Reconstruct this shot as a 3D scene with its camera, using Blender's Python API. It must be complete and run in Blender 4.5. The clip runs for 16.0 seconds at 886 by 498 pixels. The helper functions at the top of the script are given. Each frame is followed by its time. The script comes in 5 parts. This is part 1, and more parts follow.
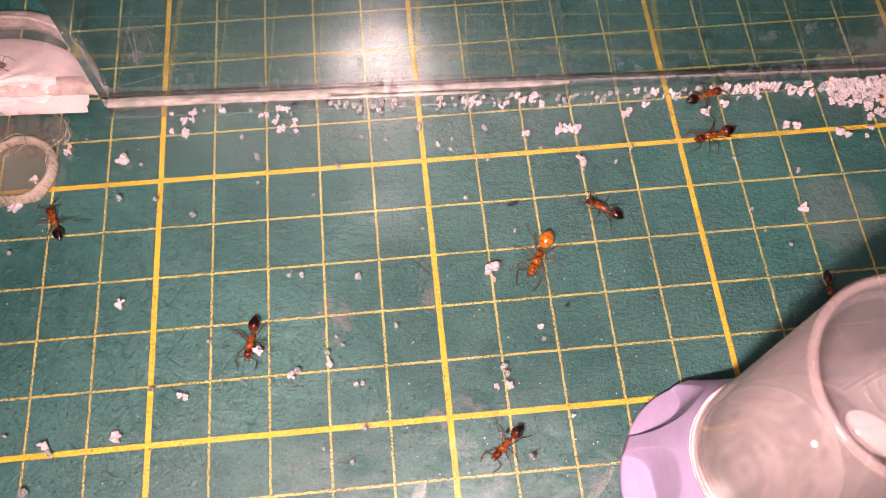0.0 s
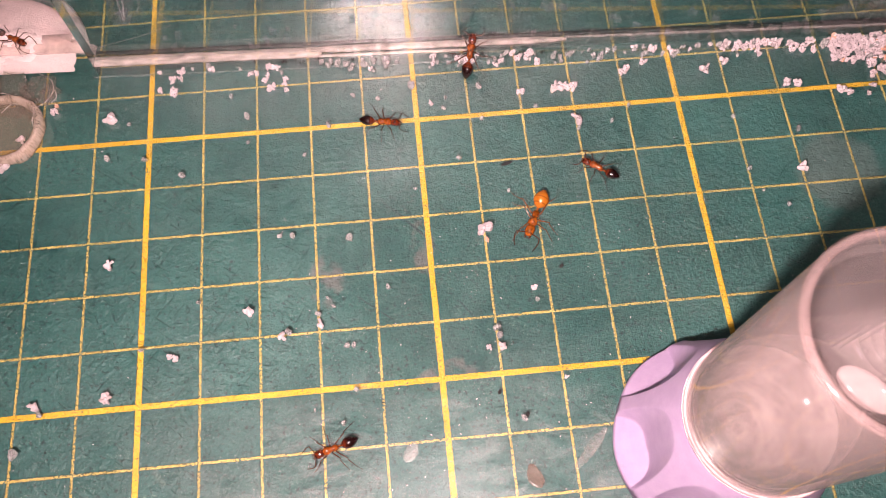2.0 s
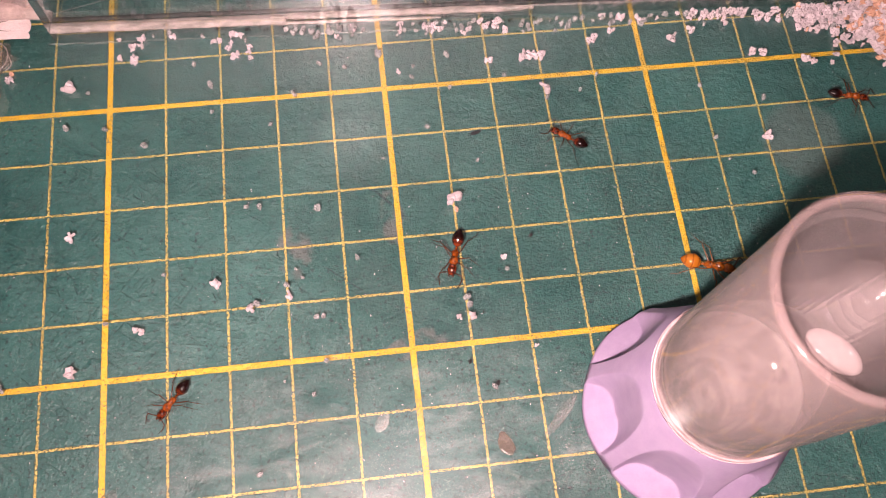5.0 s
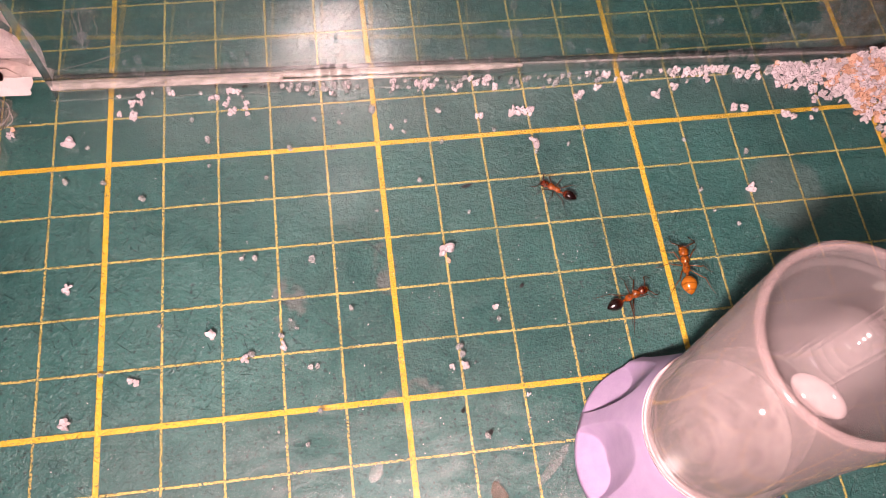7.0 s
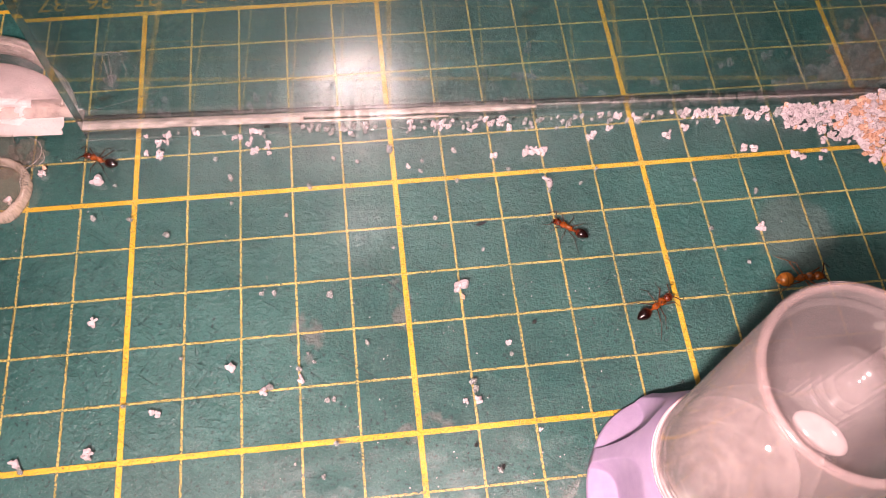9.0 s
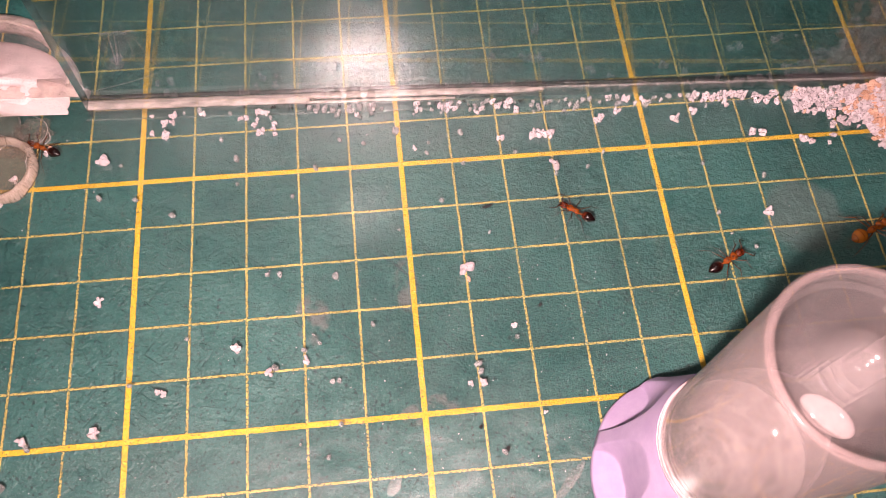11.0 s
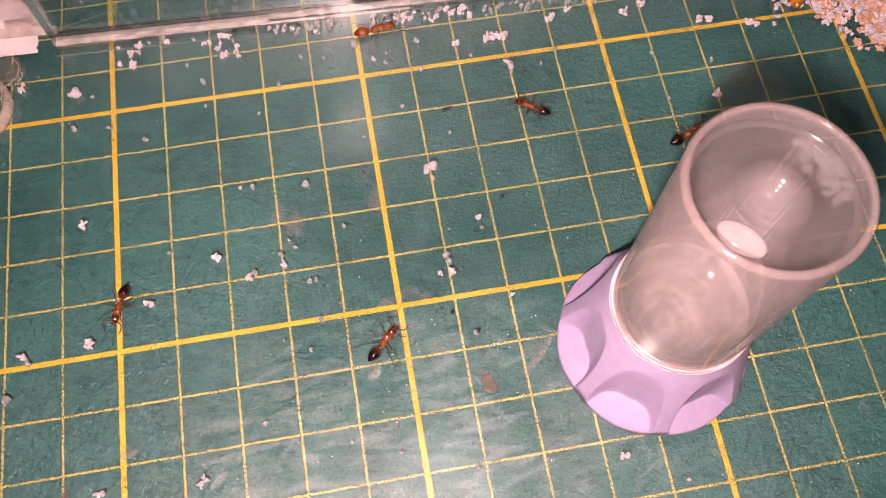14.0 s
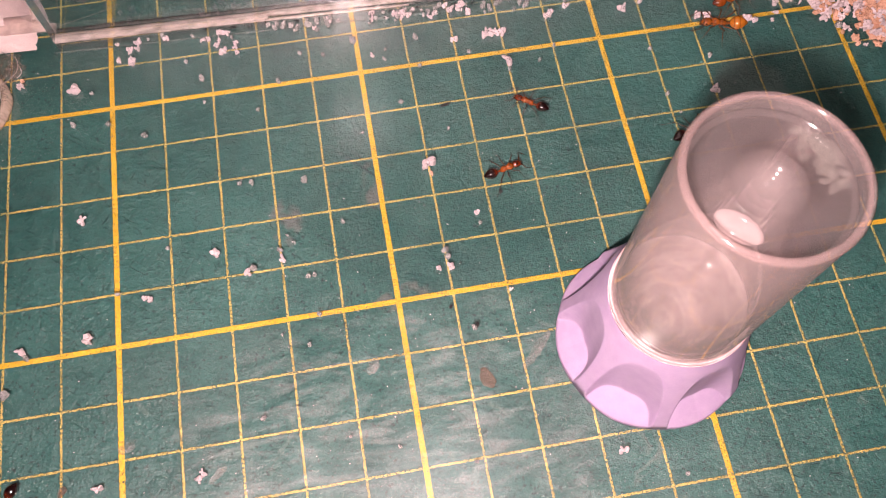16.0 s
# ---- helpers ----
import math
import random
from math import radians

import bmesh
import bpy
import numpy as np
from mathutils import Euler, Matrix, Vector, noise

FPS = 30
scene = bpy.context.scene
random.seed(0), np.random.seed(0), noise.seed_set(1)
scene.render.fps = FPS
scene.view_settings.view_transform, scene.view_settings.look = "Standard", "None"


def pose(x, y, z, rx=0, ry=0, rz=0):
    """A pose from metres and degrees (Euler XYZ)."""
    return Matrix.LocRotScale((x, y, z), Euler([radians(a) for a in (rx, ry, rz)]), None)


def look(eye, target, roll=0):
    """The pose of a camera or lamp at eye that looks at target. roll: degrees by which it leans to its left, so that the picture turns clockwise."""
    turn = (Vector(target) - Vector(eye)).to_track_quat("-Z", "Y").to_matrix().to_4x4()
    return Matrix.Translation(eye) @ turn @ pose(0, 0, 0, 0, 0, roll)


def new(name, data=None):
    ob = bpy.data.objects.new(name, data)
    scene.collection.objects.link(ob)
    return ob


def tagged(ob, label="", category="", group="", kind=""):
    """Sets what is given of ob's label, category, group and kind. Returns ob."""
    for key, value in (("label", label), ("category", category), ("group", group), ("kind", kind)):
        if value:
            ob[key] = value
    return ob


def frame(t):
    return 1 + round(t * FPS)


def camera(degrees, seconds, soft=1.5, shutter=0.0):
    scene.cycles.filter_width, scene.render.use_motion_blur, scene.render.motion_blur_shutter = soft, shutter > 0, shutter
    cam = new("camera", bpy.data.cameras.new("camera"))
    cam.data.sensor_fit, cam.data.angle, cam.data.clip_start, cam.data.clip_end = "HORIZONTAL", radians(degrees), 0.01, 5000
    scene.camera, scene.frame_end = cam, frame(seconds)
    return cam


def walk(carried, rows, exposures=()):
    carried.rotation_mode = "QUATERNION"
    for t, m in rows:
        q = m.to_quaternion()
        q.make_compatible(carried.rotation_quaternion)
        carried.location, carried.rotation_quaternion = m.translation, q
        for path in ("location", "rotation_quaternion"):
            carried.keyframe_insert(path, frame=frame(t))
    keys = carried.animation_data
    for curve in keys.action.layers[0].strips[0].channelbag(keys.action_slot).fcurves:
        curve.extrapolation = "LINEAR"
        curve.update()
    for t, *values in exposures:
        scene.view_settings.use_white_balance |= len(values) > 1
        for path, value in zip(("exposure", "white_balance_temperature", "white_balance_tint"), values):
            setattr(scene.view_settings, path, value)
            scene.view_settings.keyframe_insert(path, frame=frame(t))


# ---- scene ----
CM = 0.01
FLOOR = 0.0030  # top of the clear arena floor over the mat

# ---- camera ----
cam = camera(56.0, 16.0, soft=0.9)
ROWS = [
    (0.0, -0.0060, -0.0321, 0.1386, 24.65, -0.69, -5.54),
    (0.5, -0.0053, -0.0328, 0.1395, 24.19, -0.81, -5.56),
    (1.0, -0.0049, -0.0332, 0.1396, 23.91, -0.64, -5.49),
    (1.5, -0.0043, -0.0331, 0.1380, 23.56, -0.42, -5.54),
    (2.0, -0.0040, -0.0328, 0.1362, 22.49, -0.38, -5.54),
    (2.5, -0.0039, -0.0331, 0.1362, 21.75, -0.50, -5.58),
    (3.0, -0.0039, -0.0331, 0.1362, 20.80, -0.88, -5.70),
    (5.5, -0.0053, -0.0330, 0.1353, 20.73, -2.92, -7.08),
    (6.0, -0.0054, -0.0335, 0.1355, 21.91, -3.15, -7.24),
    (6.5, -0.0055, -0.0336, 0.1357, 23.01, -3.31, -7.27),
    (7.0, -0.0058, -0.0343, 0.1375, 24.40, -3.16, -7.28),
    (7.5, -0.0055, -0.0346, 0.1390, 25.66, -3.20, -7.42),
    (8.0, -0.0053, -0.0350, 0.1403, 26.71, -2.98, -7.25),
    (8.5, -0.0055, -0.0353, 0.1411, 26.71, -2.45, -6.89),
    (9.0, -0.0055, -0.0354, 0.1410, 26.68, -2.18, -6.45),
    (11.5, -0.0058, -0.0360, 0.1399, 25.49, -1.89, -5.93),
    (12.0, -0.0051, -0.0377, 0.1383, 25.09, -1.22, -6.58),
    (12.5, -0.0040, -0.0412, 0.1391, 23.27, -1.25, -7.66),
    (13.0, -0.0028, -0.0450, 0.1406, 22.09, -0.94, -8.64),
    (13.5, -0.0018, -0.0476, 0.1424, 21.99, -0.71, -9.52),
    (14.0, -0.0013, -0.0487, 0.1433, 22.50, -0.26, -9.96),
    (14.5, -0.0010, -0.0492, 0.1435, 23.16, -0.25, -10.27),
    (15.0, -0.0009, -0.0492, 0.1427, 23.10, -0.14, -10.40),
    (15.5, -0.0009, -0.0496, 0.1424, 23.12, -0.26, -10.32),
    (16.0, -0.0012, -0.0504, 0.1426, 22.84, -0.19, -10.01),
]
walk(cam, [(t, pose(x, y, z, a, b, c)) for t, x, y, z, a, b, c in ROWS], exposures=[(0.0, -0.05), (1.5, -0.08), (3.0, -0.22), (4.2, -0.28), (5.5, -0.28), (6.0, -0.24), (7.5, -0.05), (8.5, 0.05), (11.5, 0.0), (13.0, -0.12), (14.5, -0.08), (16.0, -0.06)])

# ---- light ----
world = bpy.data.worlds.new("room_light")
scene.world = world
world.use_nodes = True
world.node_tree.nodes["Background"].inputs["Color"].default_value = (1.0, 0.93, 0.92, 1)
world.node_tree.nodes["Background"].inputs["Strength"].default_value = 0.005

lamp_data = bpy.data.lights.new("ceiling_lamp", "AREA")
lamp_data.shape, lamp_data.size = "DISK", 0.15
lamp_data.energy, lamp_data.color = 0.28, (1.0, 0.90, 0.90)
ceiling_lamp = new("ceiling_lamp", lamp_data)
ceiling_lamp.matrix_world = look((0.02, 0.06, 0.95), (0.02, 0.05, 0.0))


# ---- material helpers ----
def material(name):
    m = bpy.data.materials.new(name)
    m.use_nodes = True
    nt = m.node_tree
    nt.nodes.clear()
    return m, nt


def calc(nt, op, a, b=None, c=None):
    n = nt.nodes.new("ShaderNodeMath")
    n.operation = op
    for i, v in enumerate((a, b, c)):
        if v is None:
            continue
        if isinstance(v, (int, float)):
            n.inputs[i].default_value = v
        else:
            nt.links.new(v, n.inputs[i])
    return n.outputs[0]


def ramp(nt, v, lo, hi, a=0.0, b=1.0):
    n = nt.nodes.new("ShaderNodeMapRange")
    n.interpolation_type = "SMOOTHSTEP"
    nt.links.new(v, n.inputs[0])
    for i, q in enumerate((lo, hi, a, b)):
        n.inputs[i + 1].default_value = q
    return n.outputs[0]


def blend(nt, fac, a, b):
    n = nt.nodes.new("ShaderNodeMix")
    n.data_type = "RGBA"
    for i, v in ((0, fac), (6, a), (7, b)):
        if isinstance(v, (int, float)):
            n.inputs[i].default_value = v
        elif isinstance(v, tuple):
            n.inputs[i].default_value = (*v, 1)
        else:
            nt.links.new(v, n.inputs[i])
    return n.outputs[2]


def noise_at(nt, vec, scale, detail=3.0, rough=0.55, distort=0.0):
    n = nt.nodes.new("ShaderNodeTexNoise")
    n.inputs["Scale"].default_value, n.inputs["Detail"].default_value = scale, detail
    n.inputs["Roughness"].default_value, n.inputs["Distortion"].default_value = rough, distort
    nt.links.new(vec, n.inputs["Vector"])
    return n.outputs[0]


def coords(nt, scale=100.0):
    tex = nt.nodes.new("ShaderNodeTexCoord")
    mapping = nt.nodes.new("ShaderNodeMapping")
    mapping.inputs["Scale"].default_value = (scale, scale, scale)
    nt.links.new(tex.outputs["Object"], mapping.inputs["Vector"])
    return mapping.outputs["Vector"]


def finish(nt, shader):
    out = nt.nodes.new("ShaderNodeOutputMaterial")
    nt.links.new(shader, out.inputs["Surface"])


def principled(nt, colour, rough=0.5, bump=None, strength=0.3, depth=0.0002, **more):
    p = nt.nodes.new("ShaderNodeBsdfPrincipled")
    for name, v in (("Base Color", colour), ("Roughness", rough)):
        if isinstance(v, tuple):
            p.inputs[name].default_value = (*v, 1)
        elif isinstance(v, (int, float)):
            p.inputs[name].default_value = v
        else:
            nt.links.new(v, p.inputs[name])
    for name, v in more.items():
        p.inputs[name.replace("_", " ")].default_value = v
    if bump is not None:
        b = nt.nodes.new("ShaderNodeBump")
        b.inputs["Strength"].default_value, b.inputs["Distance"].default_value = strength, depth
        nt.links.new(bump, b.inputs["Height"])
        nt.links.new(b.outputs[0], p.inputs["Normal"])
    return p.outputs[0]


def simple(name, a, b, rough=0.5, scale=8.0, strength=0.3, depth=0.0001, per_object=0.0, span=0.2, **more):
    """A material with grain at two scales between the colours a and b."""
    m, nt = material(name)
    v = coords(nt)
    n1, n2 = noise_at(nt, v, scale), noise_at(nt, v, scale * 7)
    mix = calc(nt, "ADD", calc(nt, "MULTIPLY", n1, 0.65), calc(nt, "MULTIPLY", n2, 0.35))
    fac = ramp(nt, mix, 0.5 - span, 0.5 + span)
    if per_object:
        info = nt.nodes.new("ShaderNodeObjectInfo")
        island = nt.nodes.new("ShaderNodeNewGeometry")
        own = calc(nt, "FRACT", calc(nt, "ADD", info.outputs["Random"], island.outputs["Random Per Island"]))
        fac = calc(nt, "ADD", calc(nt, "MULTIPLY", fac, 1 - per_object), calc(nt, "MULTIPLY", own, per_object))
    col = blend(nt, fac, a, b)
    finish(nt, principled(nt, col, rough, n2, strength, depth, **more))
    return m


# ---- materials ----
def cutting_mat_material():
    m, nt = material("worn_green_cutting_mat")
    v = coords(nt)
    sep = nt.nodes.new("ShaderNodeSeparateXYZ")
    nt.links.new(v, sep.inputs[0])
    x, y = sep.outputs[0], sep.outputs[1]
    fine, mid, big = noise_at(nt, v, 15, 3, 0.6), noise_at(nt, v, 3.2, 4), noise_at(nt, v, 0.35, 3)
    wob = calc(nt, "MULTIPLY", calc(nt, "SUBTRACT", noise_at(nt, v, 9, 2), 0.5), 0.03)
    rag = calc(nt, "MULTIPLY", calc(nt, "SUBTRACT", noise_at(nt, v, 34, 3, 0.6), 0.5), 0.05)

    def lines(axis, period, half):
        d = calc(nt, "PINGPONG", axis, period / 2)
        d = calc(nt, "ADD", d, calc(nt, "ADD", calc(nt, "MULTIPLY", wob, 0.35), rag))
        return ramp(nt, d, half - 0.006, half + 0.006, 1.0, 0.0)
    inside = calc(nt, "LESS_THAN", y, 10.06)
    speck = noise_at(nt, v, 27, 3, 0.7)
    patch = noise_at(nt, v, 1.3, 2)
    worn_thin = ramp(nt, calc(nt, "ADD", speck, calc(nt, "MULTIPLY", calc(nt, "SUBTRACT", patch, 0.5), 0.18)), 0.38, 0.53)
    worn_thick = ramp(nt, calc(nt, "ADD", speck, calc(nt, "MULTIPLY", calc(nt, "SUBTRACT", patch, 0.5), 0.20)), 0.32, 0.46)
    thin = calc(nt, "MULTIPLY", calc(nt, "MAXIMUM", lines(x, 1.0, 0.0215), lines(y, 1.0, 0.0215)), worn_thin)
    thick = calc(nt, "MULTIPLY", calc(nt, "MAXIMUM", lines(x, 5.0, 0.050), lines(y, 5.0, 0.050)), worn_thick)
    print_mask = calc(nt, "MULTIPLY", calc(nt, "MAXIMUM", thin, thick), inside)

    green = blend(nt, ramp(nt, big, 0.3, 0.7), (0.010, 0.076, 0.070), (0.028, 0.124, 0.112))
    green = blend(nt, ramp(nt, mid, 0.35, 0.75, 0.0, 0.5), green, (0.034, 0.142, 0.130))
    green = blend(nt, ramp(nt, fine, 0.54, 0.68, 0.0, 0.7), green, (0.007, 0.042, 0.044))
    dust = noise_at(nt, v, 34, 2)
    green = blend(nt, ramp(nt, dust, 0.66, 0.71, 0.0, 0.8), green, (0.38, 0.46, 0.44))

    def spot(cx, cy, rx, ry):
        dx = calc(nt, "DIVIDE", calc(nt, "SUBTRACT", x, cx), rx)
        dy = calc(nt, "DIVIDE", calc(nt, "SUBTRACT", y, cy), ry)
        d = calc(nt, "ADD", calc(nt, "MULTIPLY", dx, dx), calc(nt, "MULTIPLY", dy, dy))
        d = calc(nt, "ADD", d, calc(nt, "MULTIPLY", calc(nt, "SUBTRACT", noise_at(nt, v, 2.2, 3), 0.5), 1.6))
        return ramp(nt, d, 0.7, 1.25, 1.0, 0.0)
    grey = spot(7.7, 3.2, 0.75, 0.75)
    green = blend(nt, calc(nt, "MULTIPLY", grey, 0.35), green, (0.16, 0.19, 0.18))
    for cx, cy, rx, ry in ((-1.85, 1.9, 0.3, 0.5), (-0.12, 2.4, 0.2, 0.55), (0.3, 0.15, 0.35, 0.2), (-0.15, 0.0, 0.3, 0.2)):
        green = blend(nt, calc(nt, "MULTIPLY", calc(nt, "MULTIPLY", spot(cx, cy, rx, ry), ramp(nt, mid, 0.4, 0.6)), 0.55), green, (0.17, 0.15, 0.15))
    pale = ramp(nt, noise_at(nt, v, 1.1, 5, 0.65, 1.0), 0.60, 0.74)
    low = ramp(nt, y, -1.6, 0.2, 1.0, 0.0)
    green = blend(nt, calc(nt, "MULTIPLY", calc(nt, "MULTIPLY", pale, low), 0.5), green, (0.24, 0.30, 0.28))

    # knife scratches, in two directions
    cuts = None
    for turn, sx, sy, lo in ((38, 1.6, 24.0, 0.675), (-52, 1.0, 30.0, 0.665), (10, 3.2, 17.0, 0.68), (75, 3.5, 15.0, 0.69)):
        mp = nt.nodes.new("ShaderNodeMapping")
        mp.inputs["Rotation"].default_value[2] = radians(turn)
        nt.links.new(v, mp.inputs["Vector"])
        ms = nt.nodes.new("ShaderNodeMapping")
        ms.inputs["Scale"].default_value = (sx, sy, 1)
        nt.links.new(mp.outputs[0], ms.inputs["Vector"])
        c = ramp(nt, noise_at(nt, ms.outputs[0], 1.0, 2, 0.5, 0.4), lo, lo + 0.03)
        cuts = c if cuts is None else calc(nt, "MAXIMUM", cuts, c)
    area = ramp(nt, noise_at(nt, v, 0.22, 2), 0.42, 0.6, 0.25, 1.0)
    cuts = calc(nt, "MULTIPLY", cuts, area)
    green = blend(nt, calc(nt, "MULTIPLY", cuts, 0.5), green, (0.010, 0.045, 0.045))

    # longer knife cuts that stay visible one by one
    for ax, ay, bx, by in ((-0.86, 3.45, 0.03, 2.49), (-0.61, 3.23, 0.19, 2.33), (-0.46, 3.29, -0.00, 2.65), (-0.09, 2.58, 0.29, 2.18), (0.38, 1.38, 0.67, 1.00), (0.22, 3.28, 0.44, 2.91), (-1.39, 1.63, -0.65, 1.03)):
        length = math.hypot(bx - ax, by - ay)
        ux, uy = (bx - ax) / length, (by - ay) / length
        px, py = calc(nt, "SUBTRACT", x, ax), calc(nt, "SUBTRACT", y, ay)
        along = calc(nt, "ADD", calc(nt, "MULTIPLY", px, ux), calc(nt, "MULTIPLY", py, uy))
        aside = calc(nt, "ABSOLUTE", calc(nt, "ADD", calc(nt, "ADD", calc(nt, "MULTIPLY", px, -uy), calc(nt, "MULTIPLY", py, ux)), wob))
        span = calc(nt, "MULTIPLY", ramp(nt, along, 0.0, 0.12), ramp(nt, along, length - 0.15, length, 1.0, 0.0))
        cut = calc(nt, "MULTIPLY", span, ramp(nt, aside, 0.006, 0.016, 0.8, 0.0))
        green = blend(nt, cut, green, (0.008, 0.030, 0.032))
    # light and dark scuffs, with surface sparkle put into the colour too
    sp = nt.nodes.new("ShaderNodeMapping")
    sp.inputs["Rotation"].default_value[2] = radians(-35)
    sp.inputs["Scale"].default_value = (9.0, 26.0, 1)
    nt.links.new(v, sp.inputs["Vector"])
    scuff_sparkle = noise_at(nt, sp.outputs[0], 1.0, 4, 0.7, 0.6)
    where = ramp(nt, noise_at(nt, v, 0.5, 3), 0.38, 0.62, 0.25, 1.0)
    green = blend(nt, calc(nt, "MULTIPLY", ramp(nt, scuff_sparkle, 0.58, 0.70, 0.0, 0.6), where), green, (0.15, 0.26, 0.23))
    green = blend(nt, calc(nt, "MULTIPLY", ramp(nt, scuff_sparkle, 0.42, 0.30, 0.0, 0.7), where), green, (0.012, 0.052, 0.050))
    # pale flecks: short scratches and glints, both laid in as colour
    flecks = None
    for turn, sx, sy, lo in ((22, 7.0, 30.0, 0.63), (-64, 9.0, 28.0, 0.63), (-15, 14.0, 32.0, 0.635)):
        mp = nt.nodes.new("ShaderNodeMapping")
        mp.inputs["Rotation"].default_value[2] = radians(turn)
        nt.links.new(v, mp.inputs["Vector"])
        ms = nt.nodes.new("ShaderNodeMapping")
        ms.inputs["Scale"].default_value = (sx, sy, 1)
        nt.links.new(mp.outputs[0], ms.inputs["Vector"])
        c = ramp(nt, noise_at(nt, ms.outputs[0], 1.0, 3, 0.6, 0.25), lo, lo + 0.04)
        flecks = c if flecks is None else calc(nt, "MAXIMUM", flecks, c)
    flecks = calc(nt, "MULTIPLY", flecks, ramp(nt, noise_at(nt, v, 1.7, 4, 0.6), 0.45, 0.65, 0.0, 0.5))
    green = blend(nt, flecks, green, (0.27, 0.42, 0.38))
    pits = ramp(nt, noise_at(nt, v, 15, 3, 0.6, 0.5), 0.615, 0.64)
    green = blend(nt, calc(nt, "MULTIPLY", pits, 0.65), green, (0.006, 0.022, 0.022))
    yellow = blend(nt, noise_at(nt, v, 12, 3), (0.84, 0.69, 0.22), (0.78, 0.59, 0.13))
    yellow = blend(nt, thick, yellow, (0.84, 0.52, 0.03))
    yellow = blend(nt, ramp(nt, fine, 0.56, 0.72, 0.0, 0.5), yellow, (0.45, 0.42, 0.16))
    col = blend(nt, print_mask, green, yellow)
    rough = ramp(nt, calc(nt, "ADD", calc(nt, "MULTIPLY", mid, 0.6), calc(nt, "MULTIPLY", fine, 0.4)), 0.3, 0.7, 0.30, 0.52)
    ex, ey = calc(nt, "SUBTRACT", x, 1.5), calc(nt, "SUBTRACT", y, -0.5)
    far = calc(nt, "SQRT", calc(nt, "ADD", calc(nt, "MULTIPLY", ex, ex), calc(nt, "MULTIPLY", ey, ey)))
    scuffed = ramp(nt, calc(nt, "ADD", far, calc(nt, "MULTIPLY", big, 3.0)), 3.5, 7.5, 1.1, 0.4)
    height = calc(nt, "SUBTRACT", calc(nt, "ADD", calc(nt, "ADD", calc(nt, "MULTIPLY", noise_at(nt, v, 13, 4, 0.72), scuffed), calc(nt, "MULTIPLY", noise_at(nt, v, 5, 3, 0.6), 0.7)), calc(nt, "MULTIPLY", print_mask, 0.25)), calc(nt, "MULTIPLY", cuts, 0.8))
    finish(nt, principled(nt, col, rough, height, 1.0, 0.00065, Specular_IOR_Level=0.6))
    return m


def glass_material(name, tint, haze, haze_rough, ior=1.49):
    """Clear plastic with a smeared film on its face."""
    m, nt = material(name)
    v = coords(nt)
    g = nt.nodes.new("ShaderNodeBsdfGlass")
    g.inputs["Color"].default_value, g.inputs["Roughness"].default_value, g.inputs["IOR"].default_value = (*tint, 1), 0.0, ior
    film = nt.nodes.new("ShaderNodeBsdfGlossy")
    film.inputs["Color"].default_value = (1, 0.97, 0.98, 1)
    film.inputs["Roughness"].default_value = haze_rough
    wet = nt.nodes.new("ShaderNodeBsdfGlossy")
    wet.inputs["Color"].default_value = (1, 0.97, 0.98, 1)
    wet.inputs["Roughness"].default_value = 0.04
    films = nt.nodes.new("ShaderNodeMixShader")
    films.inputs[0].default_value = 0.55
    nt.links.new(film.outputs[0], films.inputs[1])
    nt.links.new(wet.outputs[0], films.inputs[2])
    mix = nt.nodes.new("ShaderNodeMixShader")
    smear = ramp(nt, noise_at(nt, v, 1.2, 5, 0.6), 0.25, 0.75, haze * 0.55, haze * 1.3)
    nt.links.new(smear, mix.inputs[0])
    nt.links.new(g.outputs[0], mix.inputs[1])
    nt.links.new(films.outputs[0], mix.inputs[2])
    shader = mix.outputs[0]
    finish(nt, shader)
    return m


